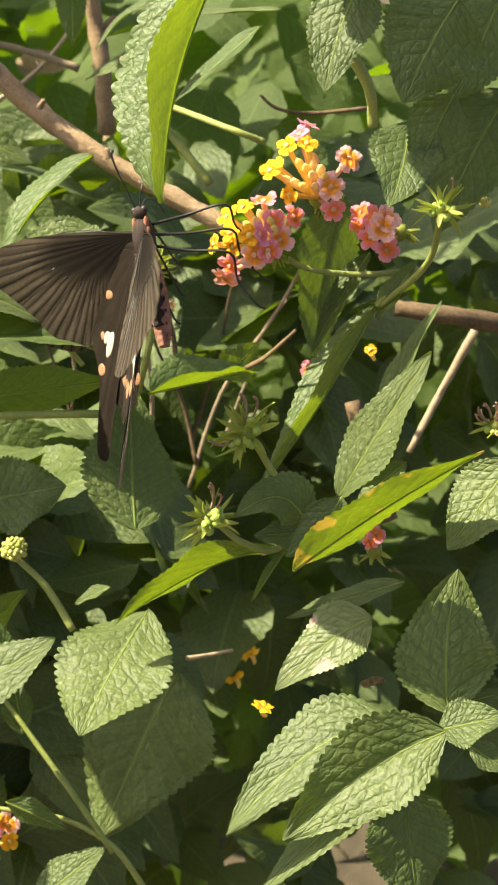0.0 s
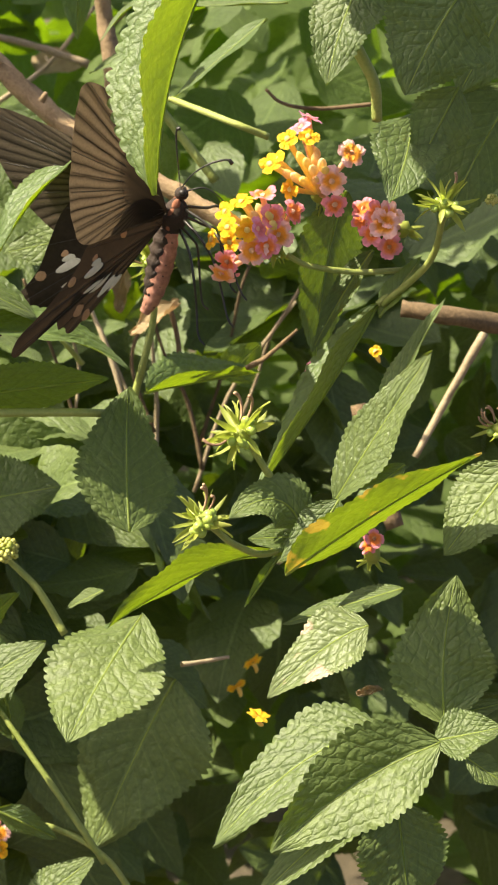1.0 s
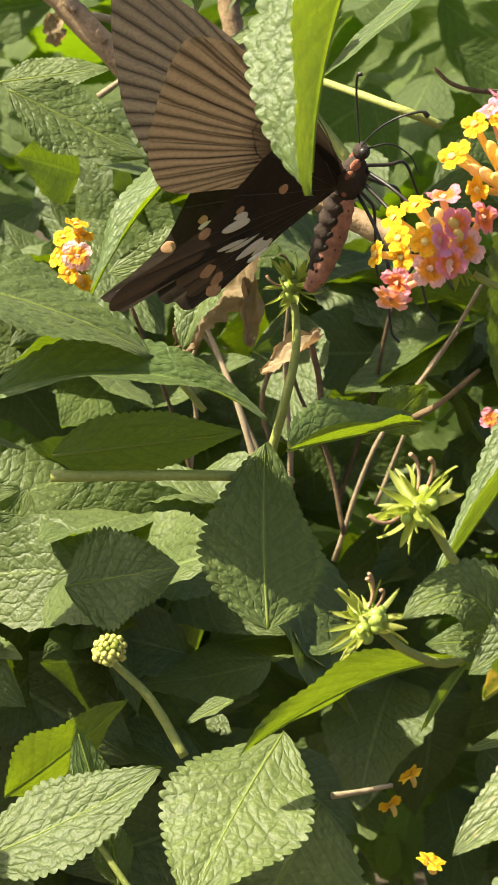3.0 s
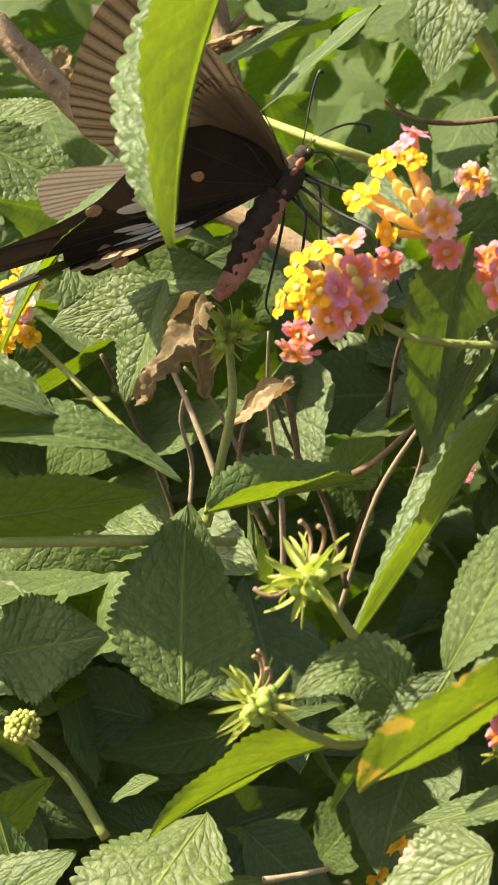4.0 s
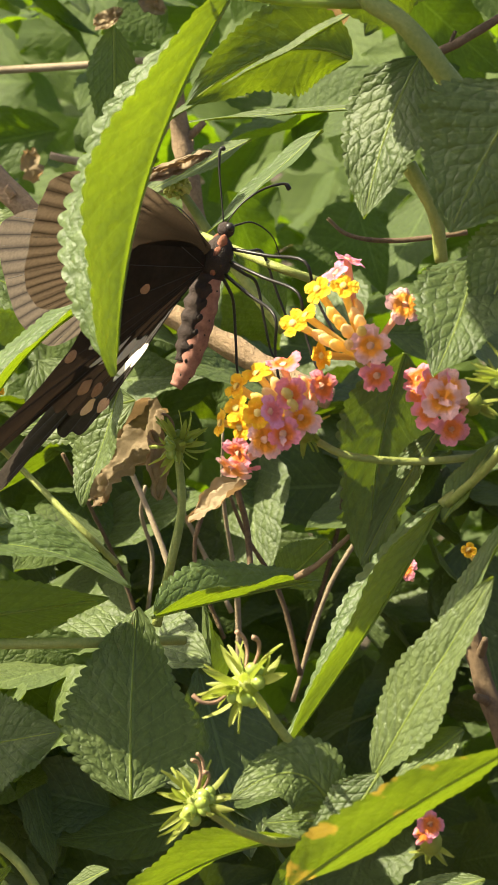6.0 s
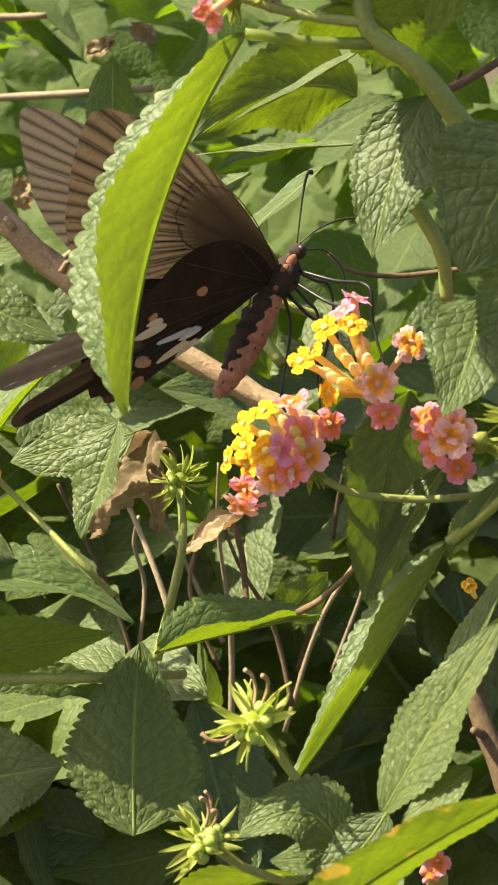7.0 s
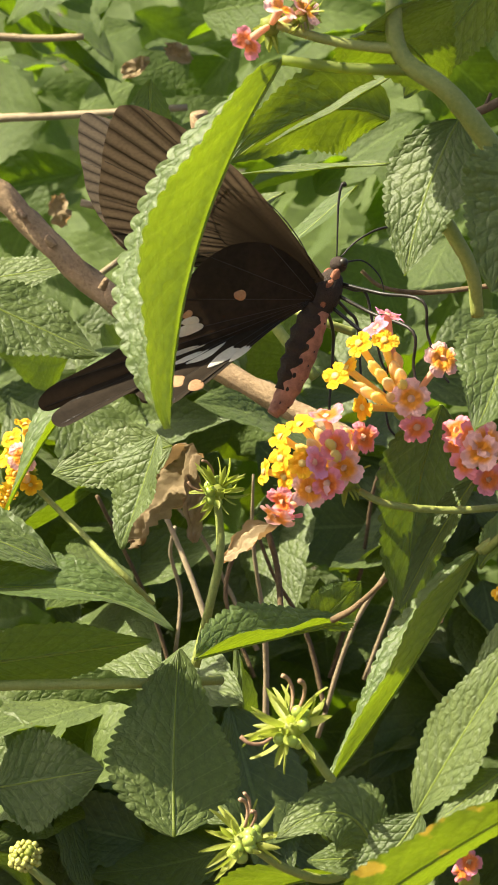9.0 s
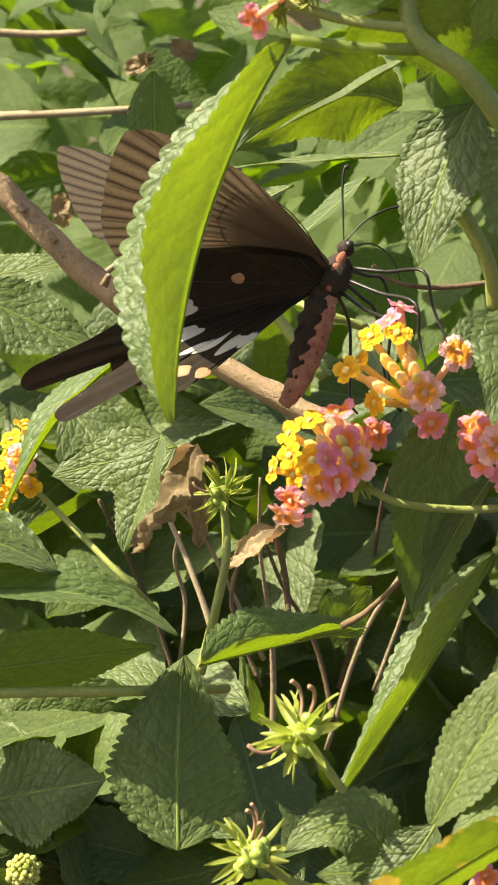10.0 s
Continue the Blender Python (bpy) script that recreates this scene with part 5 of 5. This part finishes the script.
rng = random.Random(77)
for i in range(8):
    x, y = rng.uniform(-0.055, 0.005), rng.uniform(0.12, 0.17)
    lean, bow = rng.uniform(-0.035, 0.035), rng.uniform(-0.0018, 0.0018)
    top, foot = rng.uniform(0.515, 0.560), rng.uniform(0.46, 0.48)
    twig('pale dry straw between the leaves' if i % 3 else 'thin brown twig in the shade',
         [(x, y, foot), (x + 0.35 * lean + bow, y + 0.004, 0.6 * foot + 0.4 * top), (x + 0.7 * lean - bow, y, 0.25 * foot + 0.75 * top), (x + lean, y - 0.004, top)],
         rng.uniform(0.0005, 0.0009), rng.uniform(0.0003, 0.0005), STRAW if i % 3 else SHADED_TWIG, 0, 40 + i)

# ---- fallen florets ----
fallen = thing("fallen_floret", "yellow floret caught among the leaves", "petal", "fallen florets")
floret(fallen, (-0.0079, -0.0162, 0.4639), (-0.0094, -0.0186, 0.4682), 'y', 0.0055, 901, (0.1485, 0.0506, 1.0039))
floret(fallen, (0.0254, 0.0412, 0.5395), (0.0236, 0.0386, 0.5433), 'y', 0.0030, 902, (-0.1410, -0.7503, 0.5169))
floret(fallen, (-0.0006, 0.0694, 0.4264), (-0.0024, 0.0672, 0.4309), 'y', 0.0060, 910, (-0.6734, 0.1308, 0.7361))
floret(fallen, (0.0038, 0.0710, 0.4334), (0.0019, 0.0688, 0.4379), 'y', 0.0060, 911, (-0.6734, 0.1308, 0.7361))
floret(fallen, (0.0151, 0.0700, 0.5234), (0.0131, 0.0676, 0.5272), 'k', 0.0050, 920, (-0.2196, -0.7041, 0.5967))

# ---- added leaves, placed mostly out of view to shade the leaves below ----
shade_leaves = thing("lantana_branch", "added leaves, mostly out of view, that shade the leaves below", "shrub branch", "lantana branches")
leaf(shade_leaves, (-0.0770, -0.0310, 0.7435), (-0.0580, -0.0215, 0.7390), (-0.0391, -0.0119, 0.7286), 0.0160, (-0.5596, -0.0848, 0.7925), 6, 160)
leaf(shade_leaves, (-0.0808, -0.0165, 0.7357), (-0.0575, -0.0215, 0.7312), (-0.0342, -0.0266, 0.7208), 0.0180, (-0.5596, -0.0848, 0.7925), 6, 161)
leaf(shade_leaves, (-0.1425, 0.0154, 0.5499), (-0.1155, 0.0247, 0.5435), (-0.0886, 0.0341, 0.5312), 0.0220, (-0.5596, -0.0848, 0.7925), 6, 162)
leaf(shade_leaves, (-0.1127, 0.0104, 0.5739), (-0.0887, 0.0104, 0.5697), (-0.0648, 0.0104, 0.5596), 0.0160, (-0.5596, -0.0848, 0.7925), 6, 163)
leaf(shade_leaves, (-0.0376, 0.0102, 0.7209), (-0.0213, 0.0138, 0.7187), (-0.0050, 0.0173, 0.7105), 0.0120, (-0.5596, -0.0848, 0.7925), 6, 164)
leaf(shade_leaves, (-0.0098, -0.0053, 0.6656), (-0.0015, 0.0083, 0.6614), (0.0067, 0.0219, 0.6511), 0.0120, (-0.5596, -0.0848, 0.7925), 6, 165)
leaf(shade_leaves, (-0.1600, 0.0200, 0.6010), (-0.1360, 0.0250, 0.5990), (-0.1110, 0.0290, 0.5880), 0.0150, (-0.5596, -0.0848, 0.7925), 6, 166)
leaf(shade_leaves, (-0.0480, -0.0020, 0.7100), (-0.0270, 0.0010, 0.7080), (-0.0060, 0.0040, 0.6980), 0.0170, (-0.5596, -0.0848, 0.7925), 6, 168)
leaf(shade_leaves, (-0.0420, 0.0330, 0.7160), (-0.0210, 0.0340, 0.7130), (0.0000, 0.0350, 0.7030), 0.0170, (-0.5596, -0.0848, 0.7925), 6, 169)

insect, wings = butterfly()


# ---- ground ----
def ground():
    bm = bmesh.new()
    bmesh.ops.create_grid(bm, x_segments=120, y_segments=120, size=40)
    for v in bm.verts:
        r = v.co.length
        v.co.z = 0.02 * noise.noise(v.co * 2.0) if r < 8 else 0.02 * noise.noise(v.co * 0.3)
    tagged(part("ground", bm, SOIL), "dark shaded soil under the shrub", "ground", kind="structure")


ground()


def undergrowth(seed, count, lo, hi, size, name, label, material):
    """Many small leaves between two corners, as one mass."""
    rng = random.Random(seed)
    verts, faces, uvs = [], [], []
    for i in range(count):
        b = Vector([rng.uniform(a, c) for a, c in zip(lo, hi)])
        d = Vector((rng.uniform(-1, 1), rng.uniform(-0.8, 0.5), rng.uniform(-0.9, 0.5))).normalized()
        n = Vector((rng.uniform(-0.6, 0.4), rng.uniform(-1, 0.2), rng.uniform(0.1, 1))).normalized()
        ln = rng.uniform(0.7, 1.3) * size
        bm = blade(b, b + d * ln * 0.5 + n * ln * rng.uniform(-0.08, 0.12), b + d * ln, ln * rng.uniform(0.24, 0.34), n,
                   rng.uniform(-10, 30), seed * 1000 + i, steps=22, cells=3, teeth=9)
        k = len(verts)
        bm.verts.index_update()
        verts += [v.co.copy() for v in bm.verts]
        uvl = bm.loops.layers.uv.active
        for f in bm.faces:
            faces.append([v.index + k for v in f.verts])
            uvs += [tuple(lp[uvl].uv) for lp in f.loops]
        bm.free()
    me = bpy.data.meshes.new(name)
    me.from_pydata(verts, [], faces)
    lay = me.uv_layers.new(name="UVMap")
    lay.data.foreach_set("uv", [c for uv in uvs for c in uv])
    me.materials.append(material)
    me.polygons.foreach_set("use_smooth", [True] * len(faces))
    tagged(new(name, me), label, "foliage", kind="stuff")


undergrowth(1, 520, (-0.20, 0.17, 0.28), (0.16, 0.27, 0.55), 0.042, "foliage", "dense lantana leaves deep in the shrub", LEAF)
undergrowth(4, 150, (-0.14, 0.055, 0.36), (-0.03, 0.11, 0.50), 0.038, "foliage", "shaded lantana leaves low in the shrub", LEAF)
# unseen mass added on the sun side to keep the low leaves dark
undergrowth(5, 90, (-0.27, -0.02, 0.44), (-0.16, 0.14, 0.58), 0.045, "foliage", "added leaves beside the shrub, out of view, that shade its low leaves", LEAF)
# unseen mass added overhead to cast shade behind the flowers
undergrowth(8, 45, (-0.135, 0.14, 0.68), (-0.05, 0.25, 0.75), 0.045, "foliage", "added leaves overhead, out of view, that shade the back of the shrub", LEAF)
undergrowth(2, 640, (-0.32, 0.28, 0.25), (0.26, 0.42, 0.66), 0.036, "foliage", "sunlit lantana leaves at the back of the shrub", LEAF_FAR)
undergrowth(9, 14, (-0.26, 0.32, 0.40), (0.12, 0.43, 0.67), 0.022, "dry_leaves", "dry brown leaves caught at the back of the shrub", DRY)
undergrowth(6, 600, (-0.5, 0.42, 0.15), (0.40, 0.60, 0.62), 0.05, "foliage", "lantana leaves at the back of the shrub", LEAF_FAR)
undergrowth(3, 900, (-0.7, 0.6, 0.0), (0.6, 1.2, 0.55), 0.075, "foliage", "sunlit low plants behind the shrub", LEAF_FAR)
undergrowth(7, 900, (-1.5, 1.1, 0.0), (1.3, 2.6, 0.5), 0.12, "foliage", "sunlit low plants behind the shrub", LEAF_FAR)


def motions():
    walk(insect, [
        (0.0, pose(-0.0439, -0.0116, 0.5879, 76.7, -19.9, -30.4)),
        (0.5, pose(-0.0391, -0.0181, 0.5933, 80.9, -9.4, -87.3)),
        (1.0, pose(-0.0333, 0.0152, 0.5842, 74.2, 3.4, -98.1)),
        (1.5, pose(-0.0325, 0.0141, 0.5886, 60.7, -33.2, -59.8)),
        (2.0, pose(-0.0312, 0.0209, 0.5911, 83.8, -46.8, -99.9)),
        (2.5, pose(-0.0287, 0.0240, 0.5877, 86.6, 23.7, -104.1)),
        (3.2, pose(-0.0265, 0.0343, 0.5907, 69.2, 6.3, -80.3)),
        (4.0, pose(-0.0243, 0.0446, 0.5937, 46.6, -2.2, -52.7)),
        (4.5, pose(-0.0238, 0.0411, 0.5903, 47.8, -43.8, -77.3)),
        (5.0, pose(-0.0232, 0.0380, 0.5894, 44.7, -44.2, -72.7)),
        (5.5, pose(-0.0308, 0.0400, 0.5967, 68.0, -11.6, -67.1)),
        (7.0, pose(-0.0156, 0.0368, 0.6072, 52.6, -14.2, -72.2)),
        (7.5, pose(-0.0149, 0.0301, 0.6096, 58.1, -39.0, -86.1)),
        (8.0, pose(-0.0158, 0.0346, 0.6075, 67.5, -38.2, -98.9)),
        (8.5, pose(-0.0126, 0.0278, 0.6084, 47.0, -35.4, -79.5)),
        (9.0, pose(-0.0142, 0.0279, 0.6101, 56.4, -9.5, -62.2)),
        (9.5, pose(-0.0143, 0.0312, 0.6097, 57.2, -17.9, -70.3)),
        (10.0, pose(-0.0145, 0.0306, 0.6108, 60.1, -17.8, -72.3)),
    ])
    walk(wings['fr'], [
        (0.0, pose(0.0013, 0.0015, 0.0022, 20.7, -52.7, -55.5)),
        (0.5, pose(0.0013, 0.0015, 0.0022, 57.2, -62.3, -13.7)),
        (1.0, pose(0.0013, 0.0015, 0.0022, -3.9, -29.4, 32.2)),
        (1.5, pose(0.0013, 0.0015, 0.0022, 17.9, -39.8, -36.6)),
        (2.0, pose(0.0013, 0.0015, 0.0022, 36.0, -51.6, -28.9)),
        (2.5, pose(0.0013, 0.0015, 0.0022, -34.6, -40.7, 51.0)),
        (3.2, pose(0.0013, 0.0015, 0.0022, -40.1, -63.8, 22.8)),
        (4.0, pose(0.0013, 0.0015, 0.0022, 22.7, -80.4, -70.7)),
        (4.5, pose(0.0013, 0.0015, 0.0022, -72.9, -72.4, 83.4)),
        (5.0, pose(0.0013, 0.0015, 0.0022, -49.3, -69.6, 69.8)),
        (5.5, pose(0.0013, 0.0015, 0.0022, -23.6, -53.1, -3.7)),
        (7.0, pose(0.0013, 0.0015, 0.0022, -8.2, -63.1, -21.6)),
        (7.5, pose(0.0013, 0.0015, 0.0022, -135.4, -71.8, 127.8)),
        (8.0, pose(0.0013, 0.0015, 0.0022, -125.4, -75.6, 142.5)),
        (8.5, pose(0.0013, 0.0015, 0.0022, -133.6, -79.5, 153.2)),
        (9.0, pose(0.0013, 0.0015, 0.0022, -70.2, -87.4, 19.3)),
        (9.5, pose(0.0013, 0.0015, 0.0022, -31.6, -66.8, -22.5)),
        (10.0, pose(0.0013, 0.0015, 0.0022, -33.6, -64.2, -18.0)),
    ])
    walk(wings['fl'], [
        (0.0, pose(-0.0013, 0.0015, 0.0022, 162.4, 13.2, -169.2)),
        (0.5, pose(-0.0013, 0.0015, 0.0022, 122.6, -52.2, -153.2)),
        (1.0, pose(-0.0013, 0.0015, 0.0022, 142.4, -58.8, -161.8)),
        (1.5, pose(-0.0013, 0.0015, 0.0022, 105.0, -71.0, -94.0)),
        (1.8, pose(-0.0013, 0.0015, 0.0022, 131.8, -73.4, -159.1)),
        (2.0, pose(-0.0013, 0.0015, 0.0022, 149.6, -67.4, 144.5)),
        (2.5, pose(-0.0013, 0.0015, 0.0022, -143.0, -84.4, 121.8)),
        (3.2, pose(-0.0013, 0.0015, 0.0022, -167.3, -46.9, 179.6)),
        (4.0, pose(-0.0013, 0.0015, 0.0022, -148.5, -12.3, -155.7)),
        (4.5, pose(-0.0013, 0.0015, 0.0022, -172.6, -62.6, -144.1)),
        (5.0, pose(-0.0013, 0.0015, 0.0022, 169.4, -61.5, -123.0)),
        (5.5, pose(-0.0013, 0.0015, 0.0022, 179.7, -21.2, -163.3)),
        (7.0, pose(-0.0013, 0.0015, 0.0022, -163.5, -73.1, -162.0)),
        (7.5, pose(-0.0013, 0.0015, 0.0022, -3.2, -83.1, 34.4)),
        (8.0, pose(-0.0013, 0.0015, 0.0022, 11.4, -84.9, 23.8)),
        (8.5, pose(-0.0013, 0.0015, 0.0022, 166.0, -89.1, -133.2)),
        (9.0, pose(-0.0013, 0.0015, 0.0022, -127.7, -58.7, 167.9)),
        (9.5, pose(-0.0013, 0.0015, 0.0022, -141.9, -66.9, -172.5)),
        (10.0, pose(-0.0013, 0.0015, 0.0022, -137.3, -68.1, -176.1)),
    ])
    walk(wings['hr'], [
        (0.0, pose(0.0012, -0.0020, 0.0020, 10.0, -52.8, -35.3)),
        (0.5, pose(0.0012, -0.0020, 0.0020, 38.2, -75.4, -6.3)),
        (1.0, pose(0.0012, -0.0020, 0.0020, -7.5, -30.9, 33.2)),
        (1.5, pose(0.0012, -0.0020, 0.0020, 16.8, -38.0, -33.4)),
        (2.0, pose(0.0012, -0.0020, 0.0020, 20.9, -52.7, -21.3)),
        (2.5, pose(0.0012, -0.0020, 0.0020, -16.9, -22.0, 62.4)),
        (3.2, pose(0.0012, -0.0020, 0.0020, -32.0, -55.2, 42.1)),
        (4.0, pose(0.0012, -0.0020, 0.0020, 60.5, -87.0, -79.7)),
        (4.5, pose(0.0012, -0.0020, 0.0020, -124.8, -69.6, 105.8)),
        (5.0, pose(0.0012, -0.0020, 0.0020, -25.6, -62.6, 12.6)),
        (5.5, pose(0.0012, -0.0020, 0.0020, -10.5, -56.5, 6.9)),
        (7.0, pose(0.0012, -0.0020, 0.0020, 0.3, -54.3, -11.9)),
        (7.5, pose(0.0012, -0.0020, 0.0020, -168.2, -60.5, 149.0)),
        (8.0, pose(0.0012, -0.0020, 0.0020, -137.7, -75.4, 122.9)),
        (8.5, pose(0.0012, -0.0020, 0.0020, 172.5, -84.8, 176.0)),
        (9.0, pose(0.0012, -0.0020, 0.0020, -41.5, -81.0, 33.3)),
        (9.5, pose(0.0012, -0.0020, 0.0020, -19.4, -70.7, 6.2)),
        (10.0, pose(0.0012, -0.0020, 0.0020, -35.4, -73.7, 17.9)),
    ])
    walk(wings['hl'], [
        (0.0, pose(-0.0012, -0.0020, 0.0020, 172.9, 20.4, -176.9)),
        (0.3, pose(-0.0012, -0.0020, 0.0020, 163.6, -20.7, -175.8)),
        (0.5, pose(-0.0012, -0.0020, 0.0020, 144.1, -60.5, -161.2)),
        (1.0, pose(-0.0012, -0.0020, 0.0020, 168.4, -74.1, -168.3)),
        (1.5, pose(-0.0012, -0.0020, 0.0020, 140.8, -69.3, -142.8)),
        (2.0, pose(-0.0012, -0.0020, 0.0020, -160.8, -81.2, 112.1)),
        (2.5, pose(-0.0012, -0.0020, 0.0020, 1.7, -85.3, -7.8)),
        (3.2, pose(-0.0012, -0.0020, 0.0020, -165.6, -51.5, -173.4)),
        (4.0, pose(-0.0012, -0.0020, 0.0020, -147.9, -10.8, -155.8)),
        (4.3, pose(-0.0012, -0.0020, 0.0020, -157.1, -40.0, 171.4)),
        (4.5, pose(-0.0012, -0.0020, 0.0020, -132.6, -67.1, 114.2)),
        (5.0, pose(-0.0012, -0.0020, 0.0020, -29.4, -66.2, 16.9)),
        (5.3, pose(-0.0012, -0.0020, 0.0020, -179.6, -65.4, -179.6)),
        (5.5, pose(-0.0012, -0.0020, 0.0020, -179.6, -18.7, -163.5)),
        (7.0, pose(-0.0012, -0.0020, 0.0020, -172.1, -67.5, -154.6)),
        (7.5, pose(-0.0012, -0.0020, 0.0020, 107.4, -64.0, -72.5)),
        (8.0, pose(-0.0012, -0.0020, 0.0020, 112.5, -62.4, -71.5)),
        (8.5, pose(-0.0012, -0.0020, 0.0020, 125.6, -66.1, -90.6)),
        (9.0, pose(-0.0012, -0.0020, 0.0020, -159.1, -53.1, -162.9)),
        (9.5, pose(-0.0012, -0.0020, 0.0020, -165.0, -58.3, -155.0)),
        (10.0, pose(-0.0012, -0.0020, 0.0020, -165.5, -59.1, -154.1)),
    ])


motions()
